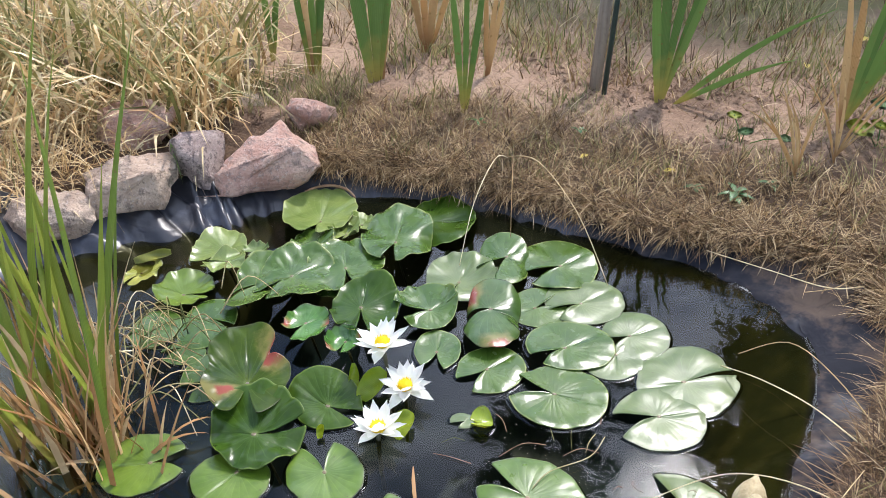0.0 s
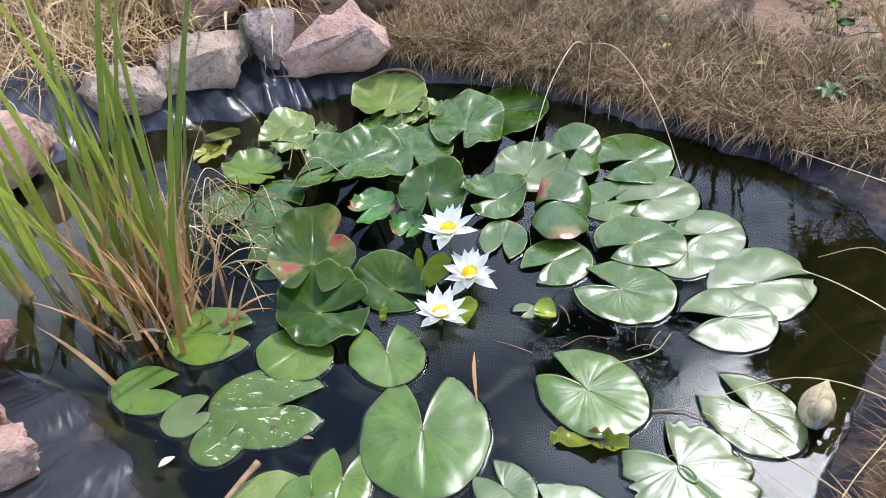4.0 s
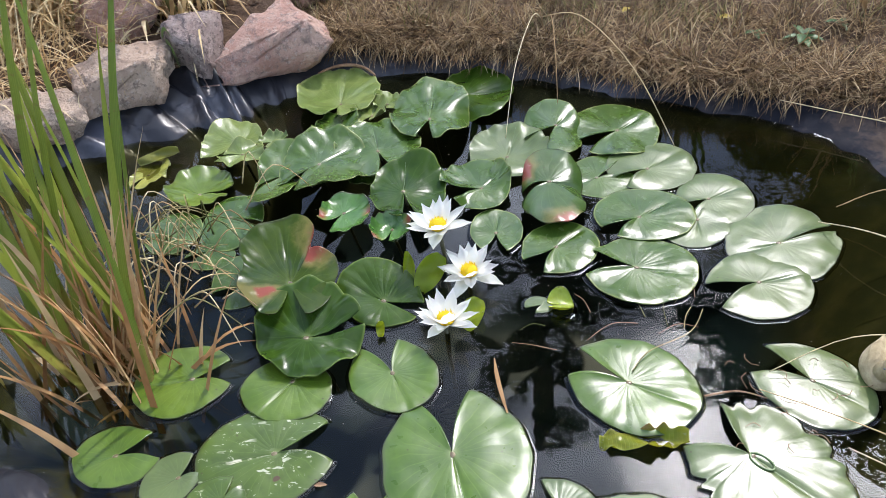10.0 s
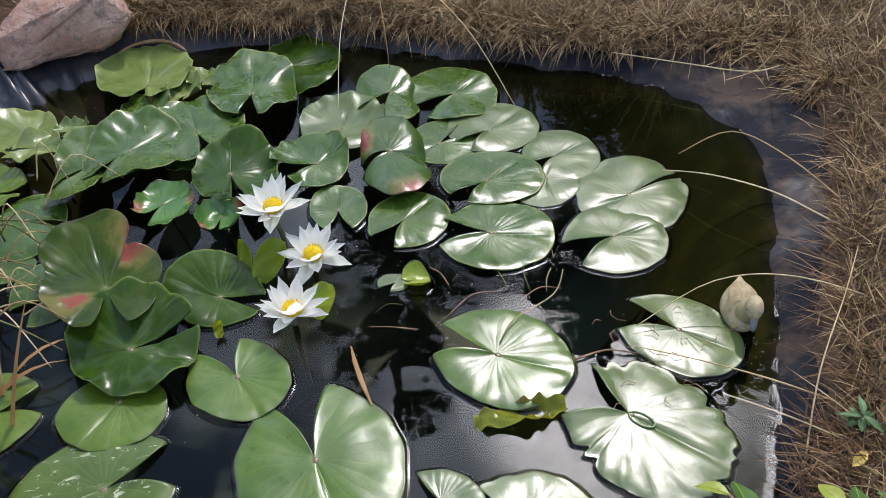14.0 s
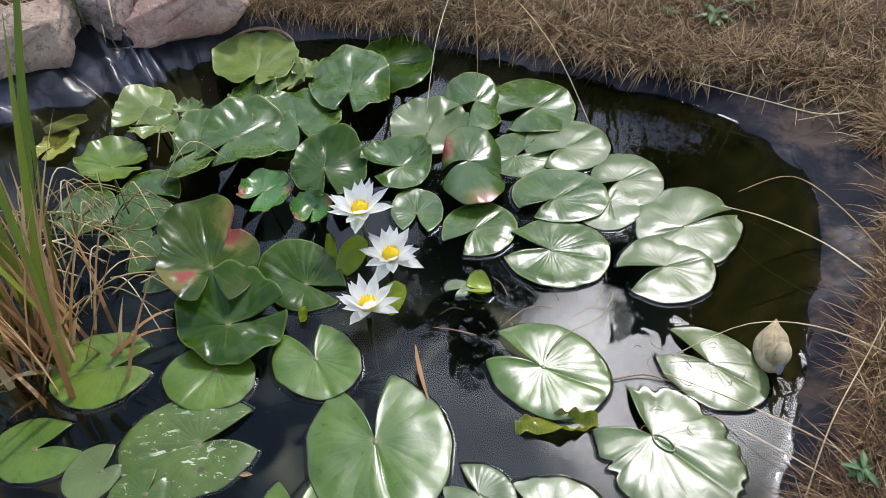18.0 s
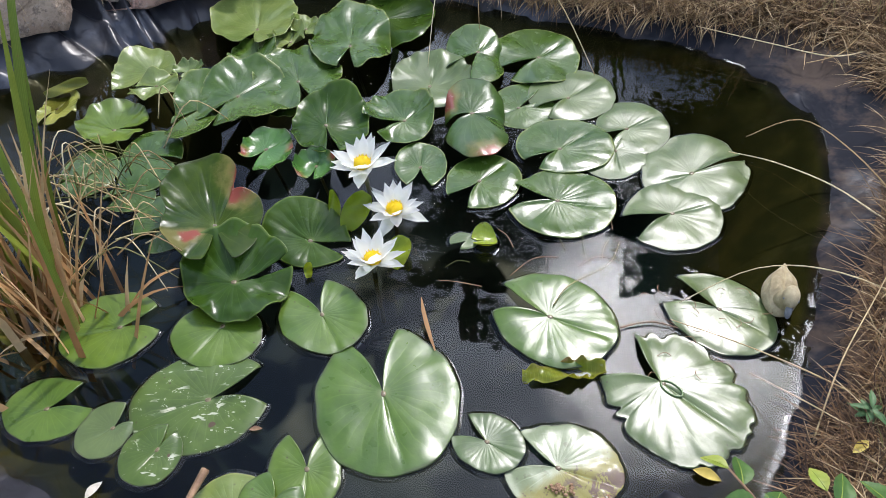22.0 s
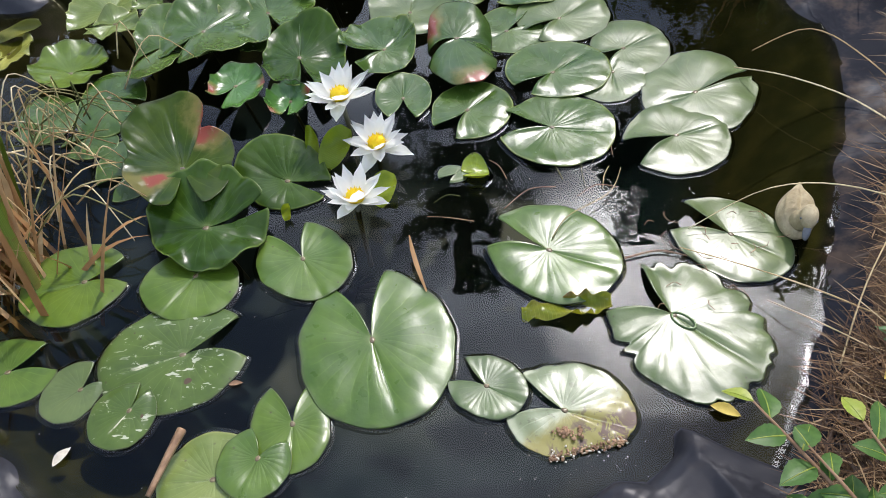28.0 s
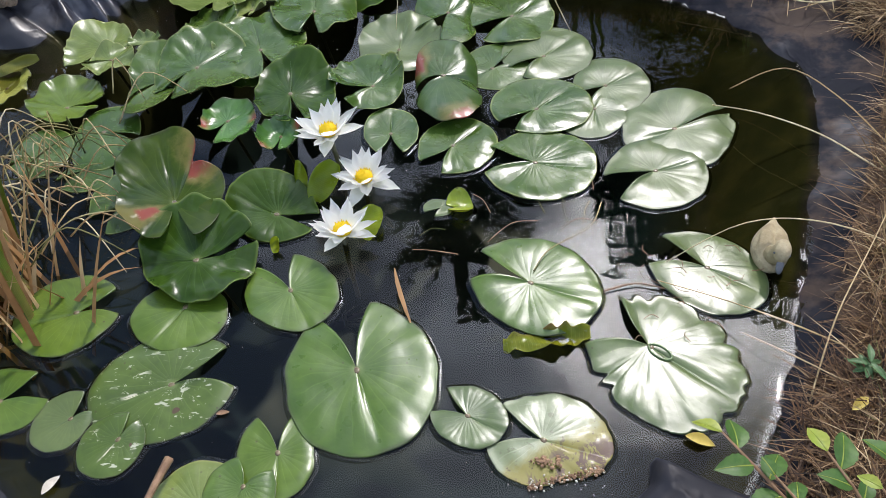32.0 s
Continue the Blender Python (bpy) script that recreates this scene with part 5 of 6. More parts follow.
def lump_stuff(name, count, place, sizes, material, label, category):
    """Small eight-sided crumbs lying on the ground, in one mesh."""
    verts, faces = [], []
    while len(verts) < count * 6:
        c = place()
        if c is None:
            continue
        x, y = c
        r = sizes[0] + (sizes[1] - sizes[0]) * rg.random() ** 3
        z = ground_height(x, y)
        i = len(verts)
        for dx, dy, dz in ((1, 0, 0), (0, 1, 0), (-1, 0, 0), (0, -1, 0), (0, 0, 0.8), (0, 0, -0.6)):
            k = r * rg.uniform(0.6, 1.2)
            verts.append((x + dx * k + rg.gauss(0, r * 0.2), y + dy * k + rg.gauss(0, r * 0.2), z + dz * k + r * 0.2))
        faces += [(i + a, i + (a + 1) % 4, i + 4) for a in range(4)] + [(i + (a + 1) % 4, i + a, i + 5) for a in range(4)]
    ob = raw_object(name, verts, faces, material, smooth=False)
    return tagged(ob, label, category, kind="stuff")


lump_stuff("soil_crumbs", 5200, in_box(-0.62, 1.9, 2.36, 3.3, -0.25), (0.002, 0.014), EARTH, "crumbs and clods of dry reddish soil", "soil")

# long bleached straw at the reedy end and behind the stones
rows = []


def straw_rows(count, x0, x1, y0, y1, length, lean, heads, width=0.006):
    for _ in range(count):
        x, y = rg.uniform(x0, x1), rg.uniform(y0, y1)
        d0 = np.array((x, y)) - CENTRE
        if math.hypot(*d0) < float(shore(math.degrees(math.atan2(d0[1], d0[0])))) + 0.16:
            continue
        rows.append((x, y, ground_height(x, y) - 0.01, rg.uniform(*heads), rg.uniform(*lean), rg.uniform(*length), width * rg.uniform(0.4, 1.3), rg.uniform(0.5, 2.7)))


straw_rows(260, -1.7, -0.62, 2.12, 2.95, (0.22, 0.55), (2, 42), (180, 385), 0.016)
straw_rows(800, -2.4, -0.66, 2.22, 3.3, (0.15, 0.5), (0, 60), (200, 380), 0.007)
straw_rows(420, -1.1, -0.62, 2.2, 2.75, (0.12, 0.35), (10, 70), (220, 360), 0.010)
straw_rows(2600, -1.9, -0.93, 1.1, 2.3, (0.10, 0.40), (10, 75), (0, 360), 0.0045)
straw_rows(500, -1.15, -0.80, 1.75, 2.35, (0.08, 0.25), (20, 80), (180, 360), 0.004)
straw_rows(240, -2.6, -1.4, 2.6, 4.2, (0.3, 0.6), (0, 40), (0, 360), 0.008)
tuft_stuff("straw", rows, STRAW, "tangled heap of long bleached straw", "straw")
rows = []
straw_rows(230, -1.6, -0.62, 2.2, 2.95, (0.25, 0.55), (0, 35), (180, 385), 0.015)
straw_rows(450, -2.4, -0.7, 2.3, 3.4, (0.15, 0.5), (0, 40), (200, 380), 0.008)
straw_rows(160, -1.9, -1.0, 1.2, 2.2, (0.1, 0.35), (0, 60), (0, 360), 0.004)
tuft_stuff("green_stalks", rows, GREENISH, "yellow-green stalks among bleached straw", "grass")


# ---- irises behind the pond ----
def iris_fan(x, y, blades, height, width, heading, label, seed, material=None, lean=0, spread=13, droop=(0.0, 0.15)):
    rng = random.Random(seed)
    ob = empty("iris_plant", (x, y, ground_height(x, y) - 0.01))
    d = Vector((math.cos(radians(heading)), math.sin(radians(heading)), 0))
    for k in range(blades):
        s = (k - (blades - 1) / 2)
        ang = lean + s * spread + rng.uniform(-4, 4)
        m = material or (IRIS if rng.random() < 0.86 else IRIS_TAN)
        b = d * s * width * 0.13 + Vector((0, 0.008 * s, 0))
        pts = arc(b, heading if ang >= 0 else heading + 180, abs(ang), height * rng.uniform(0.75, 1.1), rng.uniform(*droop), 9)
        part("blade", ribbon(pts, taper(9, width * rng.uniform(0.75, 1.05), 0.34), d, 0.10), m, ob)
    return tagged(ob, label, "iris", "irises on the bank")


iris_fan(0.05, 2.54, 3, 0.62, 0.026, 0, "upright green iris leaves with a reddish base", 1, spread=3)
iris_fan(0.10, 2.82, 3, 0.45, 0.024, 10, "dying tan iris leaves on the bank", 2, IRIS_TAN, spread=6)
iris_fan(-0.26, 2.73, 6, 0.66, 0.042, 5, "broad fan of green iris leaves, yellow at the base", 3, spread=2.5)
iris_fan(-0.48, 2.78, 5, 0.68, 0.032, 0, "tall fan of green iris leaves on bare soil", 4, spread=2.5)
iris_fan(-0.65, 2.86, 2, 0.5, 0.026, 15, "slim pair of green iris leaves", 5, spread=4)
iris_fan(-0.13, 3.03, 6, 0.60, 0.030, 0, "fan of yellowing and orange iris leaves", 6, IRIS_TAN, spread=5)
iris_fan(0.66, 2.71, 6, 0.66, 0.034, 0, "green iris fan with one leaf bent over", 7, spread=4, lean=3)
iris_fan(0.70, 2.70, 2, 0.50, 0.026, 0, "green iris leaves arching sideways", 17, lean=50, spread=12, droop=(0.2, 0.4))
iris_fan(1.19, 2.60, 7, 0.70, 0.036, 10, "large dark green iris fan", 8, spread=5, lean=8)
iris_fan(0.98, 2.26, 6, 0.30, 0.011, 0, "dead straw-coloured iris leaves", 9, IRIS_TAN, lean=-14, spread=6, droop=(0.1, 0.6))
iris_fan(1.10, 2.35, 7, 0.34, 0.010, 0, "dead pale iris leaves standing in grass", 10, IRIS_TAN, lean=5, spread=8, droop=(0.1, 0.6))
iris_fan(-0.72, 2.12, 3, 0.26, 0.016, -60, "green and yellow blades bent over the stones", 11, None, lean=55, spread=10, droop=(0.4, 0.9))


# ---- stake and rod ----
ob = empty("garden_stake", (0.455, 2.755, ground_height(0.455, 2.755) - 0.05))
part("post", tube([Vector((0, 0, 0)), Vector((0.004, 0.002, 0.4)), Vector((0.012, 0.003, 1.0))], [0.020, 0.020, 0.019], 10), STAKE_WOOD, ob)
tagged(ob, "weathered grey wooden stake driven into the soil", "stake")
ob = empty("plant_rod", (0.482, 2.71, ground_height(0.482, 2.71) - 0.05))
part("rod", tube([Vector((0, 0, 0)), Vector((0.006, 0, 0.4)), Vector((0.016, 0, 1.0))], [0.0085] * 3, 8), STAKE_GREEN, ob)
tagged(ob, "thin dark green coated plant rod in the soil", "plant rod")


# ---- broad leaves ----
def broad_leaf(length, width, cup=0.15, droop=0.3, n=14):
    bm = bmesh.new()
    uv = bm.loops.layers.uv.new("UVMap")
    grid = []
    for i in range(n):
        t = i / (n - 1)
        w = width * max(0.02, math.sin(math.pi * min(1.0, t ** 0.92)) ** 0.9) * (1 + (0.05 if i % 2 else -0.03))
        z0 = -droop * length * t * t
        row = []
        for k in range(5):
            s = k / 2 - 1
            row.append(bm.verts.new((length * t, s * w / 2, z0 + cup * w * abs(s) - 0.02 * w * math.sin(9 * t) * abs(s))))
        grid.append(row)
    for i in range(n - 1):
        for k in range(4):
            f = bm.faces.new((grid[i][k], grid[i][k + 1], grid[i + 1][k + 1], grid[i + 1][k]))
            for lp, (a, b) in zip(f.loops, ((i, k), (i, k + 1), (i + 1, k + 1), (i + 1, k))):
                lp[uv].uv = (b / 4, a / (n - 1))
    return bm


def sapling(base, tip, leaves, label, seed, size=0.05, yellow=0.08):
    """A woody shoot with alternate oval leaves."""
    rng = random.Random(seed)
    ob = empty("sapling", base)
    d = Vector(tip) - Vector(base)
    pts = [d * t + Vector((0.012 * math.sin(3 * t), 0.012 * math.sin(5 * t), 0.05 * d.length * math.sin(math.pi * t))) for t in (0, 0.2, 0.4, 0.6, 0.8, 1.0)]
    part("stem", tube(pts, [0.0035, 0.003, 0.0027, 0.0022, 0.0018, 0.001], 7), BARK, ob)
    flat = math.degrees(math.atan2(d.y, d.x))
    for k in range(leaves):
        t = 0.25 + 0.75 * k / (leaves - 1)
        i = min(4, int(t * 5))
        p = pts[i].lerp(pts[i + 1], t * 5 - i)
        top = k == leaves - 1
        sz = size * rng.uniform(0.52, 0.92) * (0.75 if top else 1)
        lf = part("leaf", broad_leaf(sz, sz * rng.uniform(0.54, 0.66)), LEAF_YELLOW if (top and seed in (3, 8, 27)) or rng.random() < yellow * 0.5 else LEAF, ob)
        lf.matrix_basis = pose(p.x, p.y, p.z, rng.uniform(-20, 20), rng.uniform(-35, 5), flat + (0 if top else (62 if k % 2 else -62)) + rng.uniform(-18, 18))
        part("midrib", tube([Vector((sz * s_, 0, -0.3 * sz * s_ * s_ + 0.0003)) for s_ in (0.0, 0.25, 0.5, 0.75, 0.95)], [0.0010, 0.0008, 0.0006, 0.0004, 0.0002], 5), LEAF_YELLOW, lf, "pale midrib")
    return tagged(ob, label, "sapling", "saplings at the edge")


sapling((0.56, 0.58, 0.06), (0.432, 0.792, 0.18), 10, "leafy green willow shoot leaning over the water", 3, 0.055)
sapling((0.60, 0.60, 0.06), (0.530, 0.760, 0.185), 8, "leafy green shoot with one yellow top leaf", 8, 0.052)
sapling((0.57, 0.57, 0.06), (0.475, 0.745, 0.17), 6, "low leafy green shoot at the water's edge", 12, 0.054)
sapling((0.68, 0.64, 0.06), (0.605, 0.742, 0.17), 6, "leafy shoot with large oval leaves", 19, 0.066, 0.0)
sapling((0.64, 0.58, 0.06), (0.560, 0.710, 0.20), 6, "bushy leafy green shoot on the near bank", 27, 0.056)
sapling((0.54, 0.56, 0.06), (0.465, 0.690, 0.15), 5, "leafy green shoot low over the sheet", 31, 0.055)
sapling((0.70, 0.60, 0.06), (0.630, 0.710, 0.17), 5, "leafy green shoot among dry litter", 37, 0.056)


def rosette(x, y, count, size, label, seed, material=LEAF_BLUE, rise=25, category="weed"):
    rng = random.Random(seed)
    ob = empty("weed_plant", (x, y, ground_height(x, y)))
    for k in range(count):
        lf = part("leaf", broad_leaf(size * rng.uniform(0.6, 1.1), size * rng.uniform(0.28, 0.4)), material, ob)
        lf.matrix_basis = pose(0, 0, 0.006 + 0.002 * k, 0, -rng.uniform(5, rise), k * 137.5)
    return tagged(ob, label, category)


def round_leaf_plant(x, y, count, size, label, seed):
    """Round shield-like leaves on thin stalks."""
    rng = random.Random(seed)
    ob = empty("nasturtium", (x, y, ground_height(x, y)))
    for k in range(count):
        px, py, h = rng.gauss(0, size * 1.2), rng.gauss(0, size * 0.9), rng.uniform(0.03, 0.09)
        part("stalk", tube([Vector((0, 0, -0.01)), Vector((px * 0.5, py * 0.5, h * 0.6)), Vector((px, py, h))], [0.0016] * 3, 5), LEAF, ob)
        bm = bmesh.new()
        r = size * rng.uniform(0.4, 0.62)
        c = bm.verts.new((0, 0, -0.12 * r))
        ring = [bm.verts.new((r * (1 + 0.06 * math.sin(5 * a)) * math.cos(a), r * (1 + 0.06 * math.sin(5 * a)) * math.sin(a), 0.02 * r * math.sin(4 * a))) for a in [i * math.pi / 9 for i in range(18)]]
        for i in range(18):
            bm.faces.new((c, ring[i], ring[(i + 1) % 18]))
        bmesh.ops.solidify(bm, geom=bm.faces[:], thickness=0.0006)
        lf = part("leaf", bm, LEAF_YELLOW if rng.random() < 0.2 else LEAF_BLUE, ob)
        lf.matrix_basis = pose(px, py, h, rng.uniform(0, 25), rng.uniform(-12, 12), 0)
    return tagged(ob, label, "nasturtium")


round_leaf_plant(0.86, 2.42, 3, 0.04, "low round-leaved green plant on bare soil", 2)
round_leaf_plant(1.25, 2.46, 4, 0.065, "round blue-green leaves beside the iris", 4)
rosette(0.69, 0.92, 12, 0.026, "green leafy weed rosette on the bank", 5)
rosette(0.80, 2.14, 9, 0.05, "green leafy weed on the dry bank", 6)
rosette(0.70, 2.17, 5, 0.04, "pale green weed leaves in dry grass", 7)
rosette(0.90, 2.20, 5, 0.04, "small green weed in dry grass", 9)
rosette(0.10, 2.47, 5, 0.035, "tiny bright green seedling on bare soil", 10, LEAF)
rosette(0.40, 2.44, 4, 0.04, "tiny dark green seedling on bare soil", 13)


def fallen_leaf(x, y, z, size, rz, material, label, tilt=(0, 0)):
    ob = mesh_object("fallen_leaf", broad_leaf(size, size * 0.42, 0.25, 0.1), material)
    ob.matrix_basis = pose(x, y, z, tilt[0], tilt[1], rz)
    return tagged(ob, label, "leaf")


for x, y, s, rz in ((0.645, 0.86, 0.032, 30), (1.45, 3.35, 0.07, 20), (1.18, 3.0, 0.055, 80), (0.62, 2.22, 0.04, 10), (0.40, 2.28, 0.035, 50)):
    fallen_leaf(x, y, ground_height(x, y) + 0.025, s, rz, YELLOW_LEAF, "bright yellow fallen leaf on dry grass", (10, -5))
fallen_leaf(-0.35, 0.85, 0.004, 0.030, 60, PALE_BIT, "pale dead leaf floating on the water")
fallen_leaf(-0.15, 0.95, 0.003, 0.018, 10, TWIG, "brown dead leaf scrap floating on the water")
fallen_leaf(0.455, 0.873, 0.008, 0.04, -20, YELLOW_LEAF, "yellow dead leaf beside the ragged pad", (0, 5))


# ---- floating duck figure ----
bm = bmesh.new()
bmesh.ops.create_uvsphere(bm, u_segments=64, v_segments=40, radius=1.0)
for v in bm.verts:
    x, y, z = v.co
    f, up = max(0.0, x), max(0.0, z)
    s = 1 - 0.72 * f ** 2.6
    # folded wings: two shields with a groove along the back, rows of scalloped feathers on them
    shield = up ** 0.6 * math.exp(-((x - 0.12) / 0.62) ** 4) * (1 - math.exp(-(y / 0.13) ** 2)) * math.exp(-(max(0.0, abs(y) - 0.62) / 0.12) ** 2)
    scallop = abs(math.sin(9 * x + 1.6 * abs(y) * 3)) * abs(math.cos(8 * y))
    crossed = math.exp(-((x - 0.72) / 0.2) ** 2) * math.exp(-((y - 0.16) / 0.2) ** 2) * up
    v.co = Vector((x * 0.049 + 0.012 * f ** 4, y * (0.0285 + 0.003 * shield) * s, z * (0.026 if z > 0 else 0.020) * (1 - 0.62 * f ** 2) + 0.010 * f ** 3 + 0.0045 * shield + 0.0012 * scallop * shield + 0.003 * crossed))
for v in bm.verts:
    v.co += v.co.normalized() * 0.0009 * fbm(v.co.x, v.co.y, v.co.z, 80, 3)
neck = [Vector((-0.026, -0.003, 0.012)), Vector((-0.036, -0.005, 0.026)), Vector((-0.037, -0.007, 0.037)), Vector((-0.041, -0.008, 0.043))]
bm_neck = tube(neck, [0.0175, 0.0145, 0.0125, 0.011], 20)
me_neck = bpy.data.meshes.new("neck")
bm_neck.to_mesh(me_neck)
bm_neck.free()
bm.from_mesh(me_neck)
bpy.data.meshes.remove(me_neck)
bmesh.ops.create_uvsphere(bm, u_segments=26, v_segments=18, radius=1.0, matrix=Matrix.Translation((-0.044, -0.008, 0.043)) @ Matrix.Rotation(radians(-28), 4, 'Y') @ Matrix.Diagonal((0.0185, 0.0128, 0.0125, 1)))
for f_ in bm.faces:
    f_.tag = True
bmesh.ops.create_uvsphere(bm, u_segments=14, v_segments=8, radius=1.0, matrix=Matrix.Translation((-0.063, -0.009, 0.031)) @ Matrix.Rotation(radians(-42), 4, 'Y') @ Matrix.Diagonal((0.013, 0.0056, 0.0030, 1)))
for sgn in (-1, 1):
    bmesh.ops.create_uvsphere(bm, u_segments=8, v_segments=6, radius=0.0018, matrix=Matrix.Translation((-0.052, -0.008 + sgn * 0.0108, 0.044)))
for f_ in bm.faces:
    f_.material_index = 0 if f_.tag else 1
duck = mesh_object("duck_ornament", bm, DUCK)
duck.data.materials.append(DUCK_BILL)
duck.matrix_basis = pose(0.668, 1.180, 0.010, 0, 0, 68)
tagged(duck, "small weathered buff duck figure floating on the water", "duck figure")


# ---- curled leaves, buds, twigs ----
def curled_leaf(x, y, z, length, width, curl, rz, label, material=None, tilt=(0, 0), wave=0.004, ruffle=0.0):
    bm = bmesh.new()
    uv = bm.loops.layers.uv.new("UVMap")
    n, m = 36, 9
    grid = []
    for i in range(n):
        t = i / (n - 1)
        w = width * math.sin(math.pi * (0.06 + 0.88 * t)) ** 0.6
        row = []
        for k in range(m):
            s = k / (m - 1) * 2 - 1
            a = s * curl
            r = w / 2 / max(curl, 0.1)
            row.append(bm.verts.new((length * (t - 0.5), r * math.sin(a), r * (1 - math.cos(a)) + wave * math.sin(7 * t + 2 * s) + ruffle * s * s * math.sin(23 * t + 3 * s + 2 * math.sin(9 * t)))))
        grid.append(row)
    for i in range(n - 1):
        for k in range(m - 1):
            f = bm.faces.new((grid[i][k], grid[i][k + 1], grid[i + 1][k + 1], grid[i + 1][k]))
            for lp, (a, b) in zip(f.loops, ((i, k), (i, k + 1), (i + 1, k + 1), (i + 1, k))):
                lp[uv].uv = (a / (n - 1), 0.3 + 0.6 * b / (m - 1))
    bmesh.ops.solidify(bm, geom=bm.faces[:], thickness=0.0012)
    ob = mesh_object("curled_leaf", bm, material or CURL_LEAF)
    ob.matrix_basis = pose(x, y, z, tilt[0], tilt[1], rz)
    return tagged(ob, label, "leaf")


curled_leaf(0.302, 1.036, 0.004, 0.125, 0.045, 1.1, 5, "curled yellow-green lily leaf with browned edges on the water", RUFFLED, wave=0.006, ruffle=0.007)
curled_leaf(-0.020, 1.372, 0.020, 0.075, 0.055, 1.0, 55, "upright rolled young lily leaf, yellow-green", tilt=(20, -30))
curled_leaf(-0.060, 1.385, 0.020, 0.060, 0.026, 1.2, 100, "narrow rolled young lily leaf, green", tilt=(10, -45))
curled_leaf(0.055, 1.280, 0.012, 0.060, 0.045, 0.6, 70, "small green lily leaf standing by a flower", tilt=(0, -20))
curled_leaf(-0.092, 1.243, 0.012, 0.026, 0.024, 1.6, 90, "tiny rolled green leaf bud at the surface", tilt=(0, -50))
curled_leaf(-0.635, 1.76, 0.012, 0.09, 0.03, 0.7, 20, "yellow folded lily leaf at the edge", PAD_YELLOW, (30, -10))


def straw_line(pts, r, material, label, name="straw_stalk"):
    """One long dry stalk through the given places, smoothed."""
    p = [Vector(q) for q in pts]
    fine = []
    for i in range(len(p) - 1):
        a, b = p[max(i - 1, 0)], p[min(i + 2, len(p) - 1)]
        for k in range(5):
            t = k / 5
            q0, q1 = p[i], p[i + 1]
            fine.append(0.5 * ((2 * q0) + (q1 - a) * t + (2 * a - 5 * q0 + 4 * q1 - b) * t * t + (3 * q0 - a - 3 * q1 + b) * t ** 3))
    fine.append(p[-1])
    ob = mesh_object(name, tube(fine, [r * (1 - 0.5 * i / len(fine)) for i in range(len(fine))], 5), material)
    return tagged(ob, label, "straw")


straw_line([(0.96, 1.22, 0.04), (0.924, 1.318, 0.05), (0.87, 1.459, 0.07), (0.806, 1.555, 0.07), (0.714, 1.556, 0.03)], 0.0017, STRAW, "long dry grass stalk arching out over the water")
straw_line([(0.95, 1.22, 0.04), (0.872, 1.308, 0.05), (0.807, 1.382, 0.06), (0.732, 1.457, 0.05), (0.678, 1.53, 0.015)], 0.0019, STRAW, "long dry grass stalk bent down to a lily pad")
straw_line([(0.20, 2.27, 0.09), (0.17, 2.10, 0.17), (0.13, 1.93, 0.13), (0.11, 1.80, 0.03)], 0.0014, STRAW, "dry stalk dangling from the grassy bank")
straw_line([(0.21, 2.27, 0.09), (0.215, 2.12, 0.16), (0.22, 1.98, 0.12), (0.225, 1.93, 0.04)], 0.0014, STRAW, "thin dry stalk hanging from the bank")
straw_line([(0.20, 2.28, 0.09), (0.28, 2.10, 0.17), (0.38, 1.92, 0.13), (0.46, 1.78, 0.02)], 0.0015, STRAW, "dry stalk arching from the bank to the water")
straw_line([(0.62, 0.90, 0.03), (0.68, 1.00, 0.07), (0.76, 1.10, 0.10), (0.84, 1.20, 0.09)], 0.0013, STRAW, "stiff yellow stalk leaning over the sheet")
straw_line([(0.88, 1.10, 0.05), (0.74, 1.17, 0.07), (0.62, 1.19, 0.06), (0.50, 1.16, 0.015)], 0.0013, STRAW, "fine dry stalk lying across the duck and pad")
straw_line([(0.76, 0.92, 0.04), (0.64, 1.00, 0.05), (0.56, 1.07, 0.03), (0.48, 1.13, 0.01)], 0.0013, STRAW, "fine dry stalk across the water's edge")
straw_line([(0.70, 0.88, 0.05), (0.62, 0.95, 0.05), (0.57, 1.02, 0.02)], 0.0012, STRAW, "short dry stalk over the water's edge")
straw_line([(1.03, 1.80, 0.06), (0.95, 1.79, 0.055), (0.84, 1.85, 0.05), (0.70, 1.92, 0.05)], 0.0016, STRAW, "bleached root lying along the rubber sheet")
straw_line([(1.10, 1.92, 0.08), (1.02, 1.84, 0.06), (0.97, 1.80, 0.05), (0.90, 1.78, 0.045)], 0.0016, STRAW, "bleached forked root on the rubber sheet")
straw_line([(0.30, 1.16, 0.012), (0.33, 1.20, 0.014), (0.40, 1.245, 0.012), (0.43, 1.30, 0.010)], 0.0011, GREENISH, "green grass stem lying across the glossy pad")
straw_line([(0.40, 1.12, 0.004), (0.45, 1.13, 0.005), (0.49, 1.118, 0.004)], 0.0017, TWIG, "dark wet twig on the water")
straw_line([(0.19, 1.21, 0.003), (0.15, 1.22, 0.004), (0.12, 1.225, 0.003)], 0.0008, TWIG, "thin wet twig on the water")
straw_line([(-0.195, 0.880, 0.020), (-0.208, 0.845, 0.018), (-0.225, 0.800, 0.012)], 0.0065, TWIG, "short peeling brown twig lying on a lily pad", "twig")
pts = [Vector((0.112, 1.080, 0.006)), Vector((0.106, 1.100, 0.010)), Vector((0.100, 1.122, 0.016)), Vector((0.095, 1.145, 0.022)), Vector((0.092, 1.165, 0.030))]
ob = mesh_object("dead_leaf_blade", ribbon(pts, [0.0022, 0.0050, 0.0068, 0.0060, 0.0018], Vector((1, 0.2, 0)), 0.12), DEAD)
tagged(ob, "narrow tan dead leaf blade lying on a lily pad's edge", "leaf")
